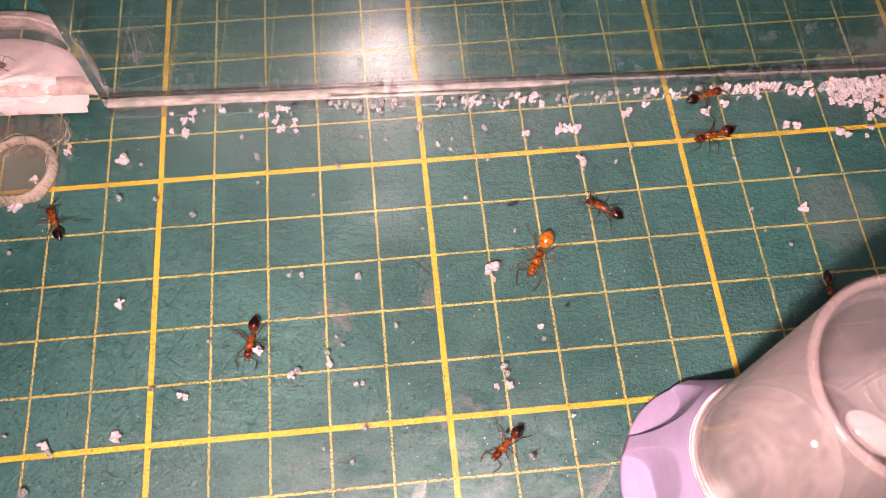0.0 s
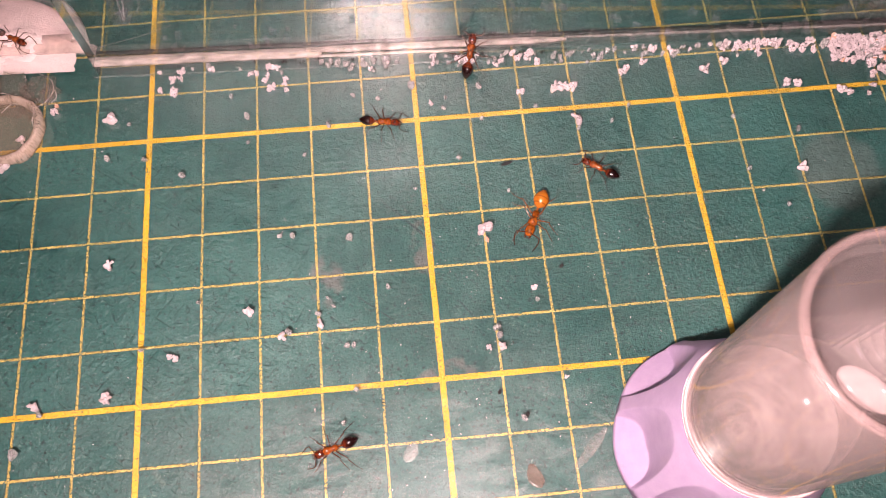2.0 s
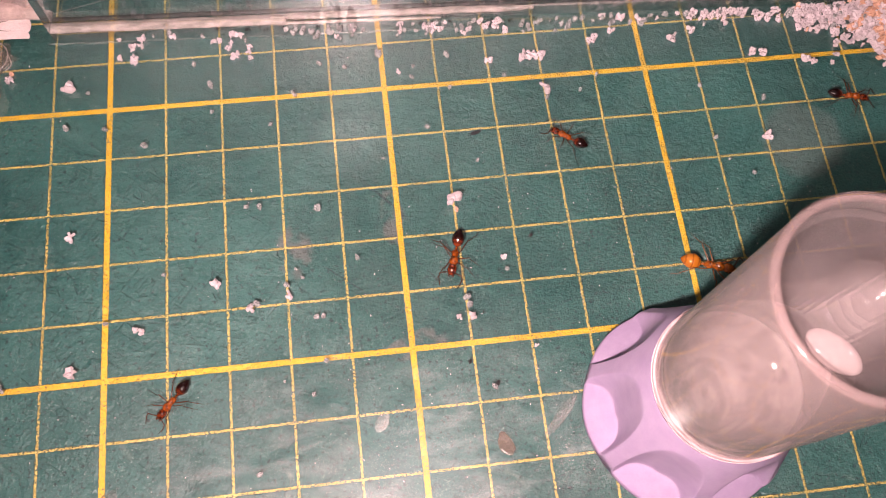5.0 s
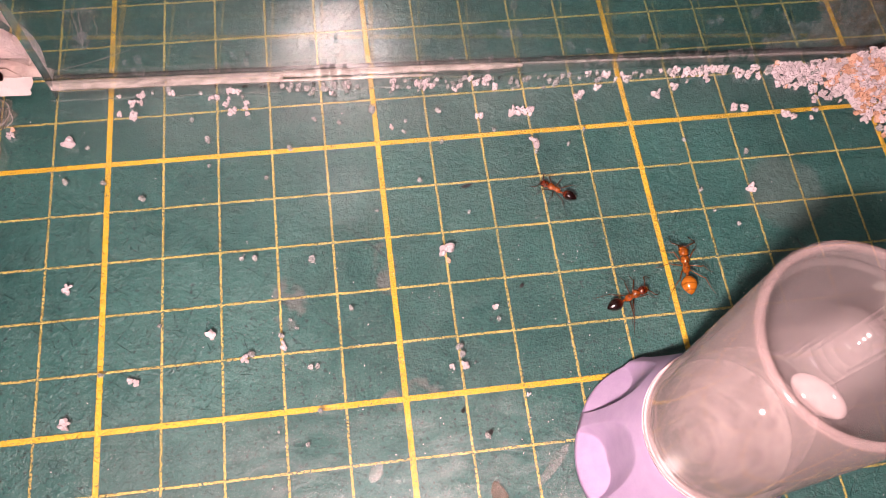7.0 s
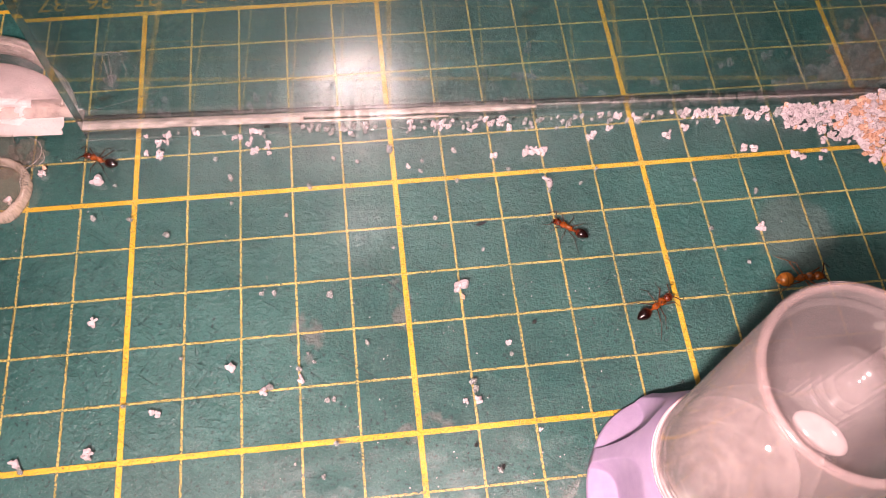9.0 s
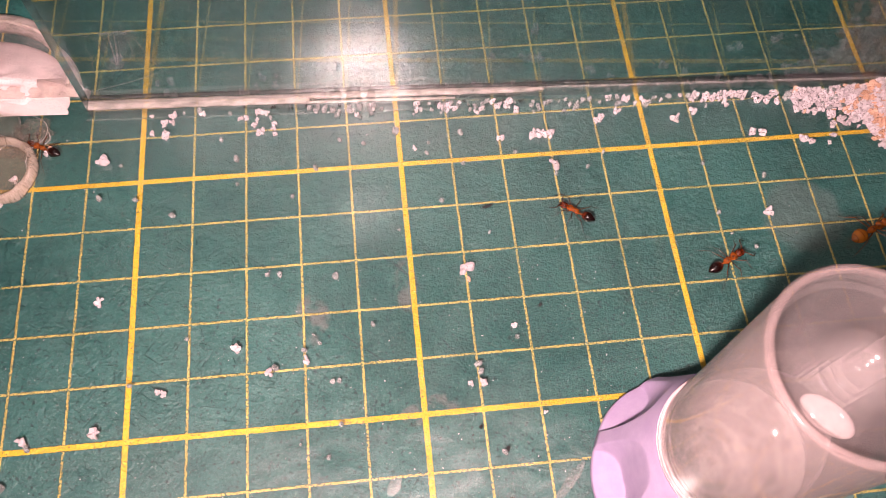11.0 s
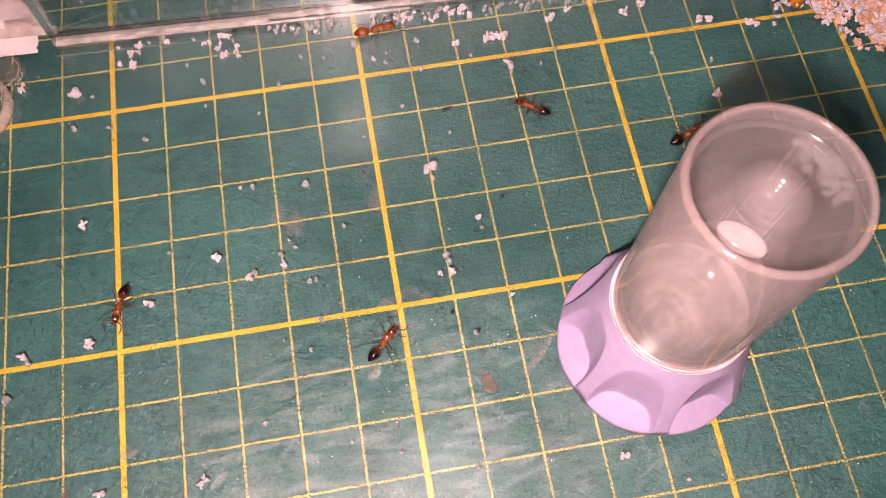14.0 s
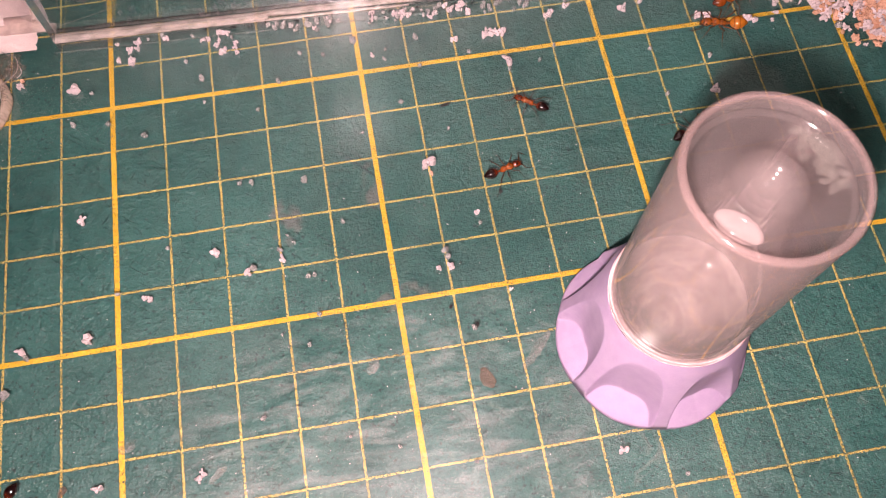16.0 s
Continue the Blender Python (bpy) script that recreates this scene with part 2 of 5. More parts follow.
def cloudy_material(name, veil, tint=(0.93, 0.93, 0.92), white=(0.9, 0.84, 0.85), gloss_rough=0.08, scale=2.0, slope=5.0, contrast=0.0):
    """Thin scratched plastic: see-through, milky in patches, glossy at a slant."""
    m, nt = material(name)
    v = coords(nt)
    clear = nt.nodes.new("ShaderNodeBsdfTransparent")
    clear.inputs["Color"].default_value = (*tint, 1)
    gloss = nt.nodes.new("ShaderNodeBsdfGlossy")
    gloss.inputs["Roughness"].default_value = gloss_rough
    slant = nt.nodes.new("ShaderNodeLayerWeight")
    slant.inputs["Blend"].default_value = 0.5
    mirror = calc(nt, "ADD", 0.05, calc(nt, "MULTIPLY", 0.7, calc(nt, "POWER", slant.outputs["Facing"], slope)))
    a = nt.nodes.new("ShaderNodeMixShader")
    nt.links.new(mirror, a.inputs[0])
    nt.links.new(clear.outputs[0], a.inputs[1])
    nt.links.new(gloss.outputs[0], a.inputs[2])
    front = nt.nodes.new("ShaderNodeBsdfDiffuse")
    front.inputs["Color"].default_value = (*white, 1)
    back = nt.nodes.new("ShaderNodeBsdfTranslucent")
    back.inputs["Color"].default_value = (*white, 1)
    b = nt.nodes.new("ShaderNodeMixShader")
    b.inputs[0].default_value = 0.35
    nt.links.new(front.outputs[0], b.inputs[1])
    nt.links.new(back.outputs[0], b.inputs[2])
    c = nt.nodes.new("ShaderNodeMixShader")
    long = nt.nodes.new("ShaderNodeMapping")
    long.inputs["Scale"].default_value = (1, 1, 0.12)
    nt.links.new(v, long.inputs["Vector"])
    patchy = calc(nt, "ADD", calc(nt, "MULTIPLY", noise_at(nt, v, scale * 0.5, 2, 0.5), 0.6), calc(nt, "MULTIPLY", noise_at(nt, long.outputs[0], scale * 12, 3), 0.4))
    nt.links.new(ramp(nt, patchy, 0.25 + 0.15 * contrast, 0.75 - 0.15 * contrast, veil * (0.8 - 0.65 * contrast), veil * (1.25 + 0.6 * contrast)), c.inputs[0])
    nt.links.new(a.outputs[0], c.inputs[1])
    nt.links.new(b.outputs[0], c.inputs[2])
    finish(nt, c.outputs[0])
    return m


def gaster_material(name, tip, base, lo, hi):
    """Banded rear body: dark towards its tip, amber at its waist."""
    m, nt = material(name)
    v = coords(nt, 1.0)
    sep = nt.nodes.new("ShaderNodeSeparateXYZ")
    nt.links.new(v, sep.inputs[0])
    n = noise_at(nt, coords(nt), 30, 2)
    pos = calc(nt, "ADD", sep.outputs[0], calc(nt, "MULTIPLY", calc(nt, "SUBTRACT", n, 0.5), 0.0004))
    col = blend(nt, ramp(nt, pos, lo, hi), tip, base)
    band = calc(nt, "PINGPONG", calc(nt, "ADD", pos, 0.01), 0.00055)
    col = blend(nt, ramp(nt, band, 0.00005, 0.0002, 0.55, 0.0), col, tip)
    finish(nt, principled(nt, col, 0.22, n, 0.12, 0.00003, Coat_Weight=0.4, Coat_Roughness=0.12))
    return m


MAT_GREEN = cutting_mat_material()
PRINT_GOLD = simple("dull_gold_print", (0.42, 0.30, 0.05), (0.30, 0.22, 0.05), 0.5, 20)
TABLE = simple("dark_table", (0.10, 0.07, 0.05), (0.16, 0.11, 0.08), 0.5, 0.6)
WALL_ACRYLIC = glass_material("smeared_clear_acrylic", (0.67, 0.70, 0.70), 0.075, 0.17)
GLUE_BEAD = cloudy_material("cream_glue", 0.40, (0.95, 0.92, 0.90), (0.95, 0.82, 0.78), 0.3, 6.0, contrast=0.5)
GLUE_FAINT = cloudy_material("thin_clear_glue", 0.22, (0.93, 0.92, 0.91), (0.90, 0.82, 0.80), 0.2, 6.0)
GLINT_LINE = cloudy_material("glint_line", 0.10, (0.93, 0.95, 0.94), (0.80, 0.90, 0.88), 0.2, 6.0)
GLUE_WHITE = simple("whitish_glue", (0.52, 0.44, 0.42), (0.86, 0.74, 0.72), 0.35, 6, 0.5, 0.0003, Transmission_Weight=0.15)
LILAC = simple("lilac_plastic", (0.36, 0.275, 0.43), (0.41, 0.315, 0.47), 0.6, 5, 0.15, 0.00005, Subsurface_Weight=0.15, Subsurface_Radius=(0.003, 0.002, 0.003), Specular_IOR_Level=0.25)
TUBE_CLOUDY = cloudy_material("cloudy_polystyrene", 0.15, (0.66, 0.67, 0.66), (1.0, 0.80, 0.80), 0.10, scale=0.5, slope=3.0)
TUBE_INNER = cloudy_material("cloudy_inner_face", 0.075, (0.70, 0.70, 0.69), (0.98, 0.84, 0.85), 0.03, scale=0.5, slope=2.0)
TUBE_CAP = cloudy_material("clear_vial_end", 0.07, (0.80, 0.80, 0.79), (0.96, 0.86, 0.88), scale=4.0)
TUBE_BOSS = cloudy_material("boss_soft_highlight", 0.07, (0.95, 0.94, 0.94), (0.96, 0.84, 0.86), 0.12, 5.0)
COLLAR = cloudy_material("dull_collar", 0.06, (0.96, 0.92, 0.92), (0.95, 0.76, 0.78), 0.4)
TUBE_RIM = cloudy_material("frosted_rim", 0.10, (0.97, 0.93, 0.92), (0.95, 0.76, 0.76))


def ringed_material():
    """Milky plastic; the shading of its turned rings is put into the colour."""
    m, nt = material("pinkish_plastic_ring_shade")
    v = coords(nt)
    sep = nt.nodes.new("ShaderNodeSeparateXYZ")
    nt.links.new(v, sep.inputs[0])
    x, y = sep.outputs[0], sep.outputs[1]
    r = calc(nt, "SQRT", calc(nt, "ADD", calc(nt, "MULTIPLY", x, x), calc(nt, "MULTIPLY", y, y)))
    r = calc(nt, "ADD", r, calc(nt, "MULTIPLY", noise_at(nt, v, 1.2, 3), 0.55))
    comb = nt.nodes.new("ShaderNodeCombineXYZ")
    nt.links.new(r, comb.inputs[0])
    rings = noise_at(nt, comb.outputs[0], 4.5, 3, 0.6)
    soft = noise_at(nt, v, 2.5, 3)
    col = blend(nt, ramp(nt, calc(nt, "ADD", calc(nt, "MULTIPLY", rings, 0.6), calc(nt, "MULTIPLY", soft, 0.4)), 0.38, 0.60), (0.48, 0.37, 0.39), (0.98, 0.79, 0.82))
    finish(nt, principled(nt, col, 0.35, rings, 0.4, 0.0003))
    return m


PLUG_WHITE = ringed_material()
BOWL_GLEAM = cloudy_material("pale_gleam", 0.30, (0.97, 0.95, 0.95), (0.98, 0.82, 0.84), 0.10, 1.0)
DROPLET = cloudy_material("condensation", 0.07, (0.97, 0.97, 0.96), (0.95, 0.90, 0.85), 0.05, 8.0)
PORT_INNER = cloudy_material("scratched_inner_plastic", 0.05, (0.97, 0.96, 0.96), (0.96, 0.86, 0.86), 0.12, 6.0)
DISH_CLEAR = cloudy_material("yellowed_clear_plastic", 0.10, (0.95, 0.93, 0.88), (0.85, 0.78, 0.68))
BLOB_CLEAR = cloudy_material("wrinkled_clear_glue", 0.045, (0.96, 0.95, 0.92), (0.9, 0.85, 0.78), 0.15, 5.0)
DISH_RIM = cloudy_material("cream_rim", 0.30, (0.95, 0.91, 0.87), (0.95, 0.80, 0.70), 0.12, 3.0, contrast=0.6)
PORT_CLEAR = cloudy_material("scratched_port_plastic", 0.14, (0.97, 0.96, 0.96), (0.96, 0.88, 0.88), 0.05, 4.0, contrast=1.0)
PLASTER = simple("white_plaster", (0.82, 0.68, 0.68), (0.95, 0.82, 0.82), 0.7, 3, 0.6, 0.0004)
FILM_FOLDED = cloudy_material("folded_clear_film", 0.11, (0.93, 0.94, 0.94), (0.95, 0.93, 0.92), 0.06, 6.0, slope=3.0, contrast=1.0)
THREAD_PALE = cloudy_material("pale_thread", 0.30, (0.95, 0.95, 0.95), (0.92, 0.88, 0.88), 0.2, 6.0)
GRAIN_WHITE = simple("white_crystal", (0.42, 0.36, 0.38), (0.84, 0.73, 0.77), 0.4, 12, 0.4, 0.0001, 0.35, Transmission_Weight=0.15)
# black blotches imitate the grains' dark shadows; the pale rest is crystal
GRAIN_GREY_SHADOWED = simple("grey_crystal_shadow_blotched", (0.006, 0.010, 0.010), (0.88, 0.88, 0.88), 0.10, 9, 0.6, 0.0002, 0.1, span=0.05, Transmission_Weight=0.20, Coat_Weight=1.0, Coat_Roughness=0.10)
GRAIN_DARK = simple("dark_crumb", (0.004, 0.006, 0.006), (0.020, 0.022, 0.022), 0.6, 10, 0.5, 0.0002)
GRAIN_TAN = simple("tan_crumb", (0.46, 0.24, 0.14), (0.80, 0.52, 0.40), 0.6, 10, 0.5, 0.0002, 0.5)
FLAKE_BROWN = cloudy_material("tan_flake", 0.16, (0.86, 0.80, 0.76), (0.42, 0.33, 0.28), 0.3, 6.0)
SMEAR = cloudy_material("dried_glue_smear", 0.055, (0.97, 0.97, 0.96), (0.90, 0.84, 0.84), 0.35, 5.0, contrast=1.0)
ANT_RED = simple("red_brown_chitin", (0.014, 0.004, 0.002), (0.36, 0.080, 0.007), 0.18, 24, 0.3, 0.00006, Coat_Weight=0.8, Coat_Roughness=0.12)
ANT_GOLD = simple("amber_chitin", (0.020, 0.005, 0.002), (0.36, 0.095, 0.008), 0.16, 22, 0.3, 0.00006, Coat_Weight=0.8, Coat_Roughness=0.12)
ANT_LEG = simple("brown_leg_chitin", (0.012, 0.006, 0.004), (0.100, 0.032, 0.014), 0.25, 30, 0.1, 0.00003)
ANT_LEG_AMBER = simple("amber_leg_chitin", (0.030, 0.012, 0.005), (0.22, 0.075, 0.022), 0.25, 30, 0.1, 0.00003)
ANT_HEAD = simple("dark_red_chitin", (0.010, 0.003, 0.002), (0.16, 0.024, 0.004), 0.16, 20, 0.3, 0.00006, Coat_Weight=0.8, Coat_Roughness=0.12)
ANT_EYE = simple("black_eye", (0.006, 0.004, 0.004), (0.012, 0.01, 0.01), 0.15, 30, 0.05, 0.00001)
GASTER_RED = gaster_material("dark_red_gaster", (0.008, 0.002, 0.002), (0.17, 0.030, 0.008), 0.0000, 0.0017)
GASTER_GOLD = gaster_material("amber_gaster", (0.10, 0.020, 0.004), (0.40, 0.13, 0.012), -0.0024, -0.0010)
GASTER_AMBER = gaster_material("orange_gaster", (0.06, 0.010, 0.003), (0.22, 0.050, 0.006), -0.0016, -0.0002)


# ---- mesh helpers ----
def part(name, bm, mat, parent=None, label="", smooth=True):
    me = bpy.data.meshes.new(name)
    bm.to_mesh(me)
    bm.free()
    for p in me.polygons:
        p.use_smooth = smooth
    me.materials.append(mat)
    ob = new(name, me)
    ob.parent = parent
    if label:
        ob["label"] = label
    return ob


def holder(name, m=Matrix()):
    ob = new(name)
    ob.empty_display_size = 0.005
    ob.matrix_basis = m
    return ob


def box(bm, lo, hi, m=Matrix()):
    r = bmesh.ops.create_cube(bm, size=1)
    c = [(a + b) / 2 for a, b in zip(lo, hi)]
    s = [b - a for a, b in zip(lo, hi)]
    bmesh.ops.transform(bm, matrix=m @ Matrix.Translation(c) @ Matrix.Diagonal((*s, 1)), verts=r["verts"])
    return r["verts"]


def lathe(bm, profile, steps=72, close=False):
    """Turns (r, z) pairs round the z axis."""
    rings = []
    for r, z in profile:
        rings.append([bm.verts.new((r * math.cos(2 * math.pi * i / steps), r * math.sin(2 * math.pi * i / steps), z)) for i in range(steps)] if r > 1e-7 else [bm.verts.new((0, 0, z))])
    pairs = list(zip(rings, rings[1:])) + ([(rings[-1], rings[0])] if close else [])
    for a, b in pairs:
        for i in range(steps):
            j = (i + 1) % steps
            q = [a[i % len(a)], a[j % len(a)], b[j % len(b)], b[i % len(b)]]
            q = list(dict.fromkeys(q))
            if len(q) > 2:
                bm.faces.new(q)
    bmesh.ops.recalc_face_normals(bm, faces=bm.faces)


def blob(bm, centre, radii, turn=(0, 0, 0), u=14, v=9):
    r = bmesh.ops.create_uvsphere(bm, u_segments=u, v_segments=v, radius=1)
    bmesh.ops.transform(bm, matrix=Matrix.LocRotScale(centre, Euler([radians(a) for a in turn]), radii), verts=r["verts"])
    return r["verts"]


def rod(bm, points, radii, sides=6):
    """A tapering rod along points."""
    rings = []
    for i, p in enumerate(points):
        d = (Vector(points[min(i + 1, len(points) - 1)]) - Vector(points[max(i - 1, 0)])).normalized()
        s = d.cross(Vector((0, 0, 1)))
        s = s.normalized() if s.length > 1e-4 else Vector((1, 0, 0))
        u = s.cross(d)
        rings.append([bm.verts.new(Vector(p) + radii[i] * (s * math.cos(2 * math.pi * k / sides) + u * math.sin(2 * math.pi * k / sides))) for k in range(sides)])
    for a, b in zip(rings, rings[1:]):
        for k in range(sides):
            bm.faces.new((a[k], a[(k + 1) % sides], b[(k + 1) % sides], b[k]))
    bm.faces.new(rings[0][::-1])
    bm.faces.new(rings[-1])


# ---- torch beside the lens ----
def torch_material():
    m, nt = material("torch_led")
    e = nt.nodes.new("ShaderNodeEmission")
    e.inputs["Color"].default_value, e.inputs["Strength"].default_value = (1.0, 0.715, 0.69, 1), 8800.0
    finish(nt, e.outputs[0])
    return m


phone_torch = holder("phone_torch")
tagged(phone_torch, "bright white phone torch shining down on the mat", "torch")
bm = bmesh.new()
lathe(bm, [(0.0036, 0.0012), (0.0036, -0.0022), (0.0042, -0.0022), (0.0044, 0.0006), (0.0042, 0.0018), (0.0, 0.0018)], 32)
part("bezel", bm, GRAIN_DARK, phone_torch, "dark bezel")
bm = bmesh.new()
bmesh.ops.create_circle(bm, cap_ends=True, segments=24, radius=0.0030)
bmesh.ops.reverse_faces(bm, faces=bm.faces)
part("led", bm, torch_material(), phone_torch, "glowing LED")
TORCH_ROWS = [(t, look((x - 0.0099, y - 0.0131, z), (x + 0.018, y + 0.070, 0.0))) for t, x, y, z, *turn in ROWS]

# ---- table and mat ----
bm = bmesh.new()
box(bm, (-0.45, -0.40, -0.028), (0.55, 0.30, -0.0034))
bmesh.ops.bevel(bm, geom=bm.edges[:], offset=0.002, segments=2, affect="EDGES")
tagged(part("table_top", bm, TABLE), "dark wooden table top under the cutting mat", "table", kind="structure")

cutting_mat = holder("cutting_mat")
tagged(cutting_mat, "worn green cutting mat with a yellow centimetre grid", "cutting mat")
bm = bmesh.new()
box(bm, (-0.165, -0.21, -0.003), (0.325, 0.114, 0.0))
bmesh.ops.bevel(bm, geom=[e for e in bm.edges if abs(e.verts[0].co.z - e.verts[1].co.z) > 0.001], offset=0.006, segments=5, affect="EDGES")
part("mat_sheet", bm, MAT_GREEN, cutting_mat, smooth=False)
for n in range(27, 42):
    curve = bpy.data.curves.new("numeral", "FONT")
    curve.body, curve.size, curve.align_x, curve.align_y, curve.extrude = str(n), 0.0058, "CENTER", "CENTER", 0.00003
    tmp = bpy.data.objects.new("tmp", curve)
    scene.collection.objects.link(tmp)
    me = bpy.data.meshes.new_from_object(tmp.evaluated_get(bpy.context.evaluated_depsgraph_get()))
    bpy.data.objects.remove(tmp)
    me.materials.append(PRINT_GOLD)
    ob = new("numeral", me)
    ob.parent = cutting_mat
    ob.matrix_basis = pose((30 - n) * CM, 0.1043, 0.00003, 0, 0, 180)

# ---- clear arena floor ----
def clear_floor_material():
    """Clear acrylic sheet, lightly scuffed, that mirrors at a slant."""
    m, nt = material("clear_arena_floor")
    v = coords(nt)
    clear = nt.nodes.new("ShaderNodeBsdfTransparent")
    clear.inputs["Color"].default_value = (1.0, 1.0, 1.0, 1)
    sharp = nt.nodes.new("ShaderNodeBsdfGlossy")
    sharp.inputs["Roughness"].default_value = 0.11
    gloss = nt.nodes.new("ShaderNodeBsdfGlossy")
    gloss.inputs["Roughness"].default_value = 0.22
    polished = nt.nodes.new("ShaderNodeMixShader")
    polished.inputs[0].default_value = 0.4
    nt.links.new(gloss.outputs[0], polished.inputs[1])
    nt.links.new(sharp.outputs[0], polished.inputs[2])
    rough = nt.nodes.new("ShaderNodeBsdfGlossy")
    nt.links.new(ramp(nt, noise_at(nt, v, 0.8, 3), 0.3, 0.7, 0.30, 0.44), rough.inputs["Roughness"])
    bump = nt.nodes.new("ShaderNodeBump")
    bump.inputs["Strength"].default_value, bump.inputs["Distance"].default_value = 0.5, 0.0002
    nt.links.new(noise_at(nt, v, 30, 4, 0.7), bump.inputs["Height"])
    nt.links.new(bump.outputs[0], rough.inputs["Normal"])
    both = nt.nodes.new("ShaderNodeMixShader")
    nt.links.new(ramp(nt, noise_at(nt, v, 2.0, 4), 0.3, 0.7, 0.1, 0.45), both.inputs[0])
    nt.links.new(polished.outputs[0], both.inputs[1])
    nt.links.new(rough.outputs[0], both.inputs[2])
    slant = nt.nodes.new("ShaderNodeLayerWeight")
    slant.inputs["Blend"].default_value = 0.5
    place = nt.nodes.new("ShaderNodeSeparateXYZ")
    nt.links.new(v, place.inputs[0])
    # glossier along the foot of the wall, added to lift the glare there
    amount = calc(nt, "ADD", ramp(nt, place.outputs[1], 4.4, 5.4, 0.10, 0.24), calc(nt, "MULTIPLY", 0.6, calc(nt, "POWER", slant.outputs["Facing"], 4.0)))
    mix = nt.nodes.new("ShaderNodeMixShader")
    nt.links.new(amount, mix.inputs[0])
    nt.links.new(clear.outputs[0], mix.inputs[1])
    nt.links.new(both.outputs[0], mix.inputs[2])
    # dried smears; their milky colour also stands in for glare on the near half
    sep = nt.nodes.new("ShaderNodeSeparateXYZ")
    nt.links.new(v, sep.inputs[0])
    wiped = nt.nodes.new("ShaderNodeMapping")
    wiped.inputs["Rotation"].default_value[2] = radians(-48)
    wiped.inputs["Scale"].default_value = (0.45, 1.5, 1)
    nt.links.new(v, wiped.inputs["Vector"])
    smear = ramp(nt, noise_at(nt, wiped.outputs[0], 3.0, 6, 0.68, 0.5), 0.44, 0.70, 0.0, 1.0)
    dx = calc(nt, "DIVIDE", calc(nt, "ADD", sep.outputs[0], 0.4), 4.2)
    dy = calc(nt, "DIVIDE", calc(nt, "ADD", sep.outputs[1], 2.6), 2.6)
    near = ramp(nt, calc(nt, "ADD", calc(nt, "MULTIPLY", dx, dx), calc(nt, "MULTIPLY", dy, dy)), 0.2, 1.3, 1.0, 0.08)
    milky = nt.nodes.new("ShaderNodeBsdfDiffuse")
    milky.inputs["Color"].default_value = (0.92, 0.86, 0.86, 1)
    film = nt.nodes.new("ShaderNodeMixShader")
    nt.links.new(calc(nt, "MULTIPLY", calc(nt, "MULTIPLY", smear, near), 0.12), film.inputs[0])
    nt.links.new(mix.outputs[0], film.inputs[1])
    nt.links.new(milky.outputs[0], film.inputs[2])
    finish(nt, film.outputs[0])
    return m


LEAN_Z = -2.26
THICK = 0.0055
bm = bmesh.new()
reach = 0.0627 + THICK
corners = [(-0.15, reach + 0.15 * 0.0394), (-0.15, -0.19), (0.20, -0.19), (0.20, reach - 0.20 * 0.0394)]
top = [bm.verts.new((x, y, FLOOR)) for x, y in corners]
low = [bm.verts.new((x, y, 0.0002)) for x, y in corners]
bm.faces.new(top)
for a in range(4):
    bm.faces.new((top[a], low[a], low[(a + 1) % 4], top[(a + 1) % 4]))
arena_floor = part("arena_floor", bm, clear_floor_material(), smooth=False)
arena_floor.visible_shadow = False
tagged(arena_floor, "clear scuffed acrylic floor of the ant arena over the mat", "floor", kind="structure")

# ---- acrylic wall ----
WALL_M = pose(0, 0.0627, FLOOR, 0.05, 0, LEAN_Z)
acrylic_wall = holder("acrylic_wall", WALL_M)
tagged(acrylic_wall, "clear smeared acrylic wall with a gap at the nest port", "wall", kind="structure")
bm = bmesh.new()
foot = -FLOOR - 0.0003
# one sheet with a gap cut out at the nest port
outline = [(-0.15, foot), (-0.104, foot), (-0.104, 0.062), (-0.0600, 0.062), (-0.0600, foot), (0.20, foot), (0.20, 0.085), (-0.15, 0.085)]
front = [bm.verts.new((x, 0.0, z)) for x, z in outline]
behind = [bm.verts.new((x, THICK, z)) for x, z in outline]
bm.faces.new(front), bm.faces.new(behind[::-1])
for k in range(len(outline)):
    n = (k + 1) % len(outline)
    bm.faces.new((front[k], behind[k], behind[n], front[n]))
bmesh.ops.recalc_face_normals(bm, faces=bm.faces)
pane = part("pane", bm, WALL_ACRYLIC, acrylic_wall, smooth=False)
pane.visible_shadow = False


def seam(name, x0, x1, y0, y1, z1, seed, step=0.0008, mat=GLUE_BEAD, label="cream glue bead under the pane"):
    """An uneven strip along the pane's foot: glue, edge shade and a glint."""
    bm = bmesh.new()
    n = int((x1 - x0) / step)
    rows = []
    for i in range(n + 1):
        x = x0 + (x1 - x0) * i / n
        w = 0.00025 * noise.noise((x * 900, seed, 0)) + 0.0002 * noise.noise((x * 300, seed, 5))
        end = min(1.0, 8 * min(i, n - i) / n + 0.25) if x0 > -0.058 else 1.0
        a, b = y0 + (y1 - y0) * (0.5 - 0.5 * end) + w, y1 - (y1 - y0) * (0.5 - 0.5 * end) + 0.6 * w
        rows.append([bm.verts.new(p) for p in ((x, a, 0.00002), (x, a, z1), (x, b, z1), (x, b, 0.00002))])
    for p, q in zip(rows, rows[1:]):
        for k in range(4):
            bm.faces.new((p[k], p[(k + 1) % 4], q[(k + 1) % 4], q[k]))
    bm.faces.new(rows[0]), bm.faces.new(rows[-1][::-1])
    bmesh.ops.recalc_face_normals(bm, faces=bm.faces)
    return part(name, bm, mat, acrylic_wall, label)


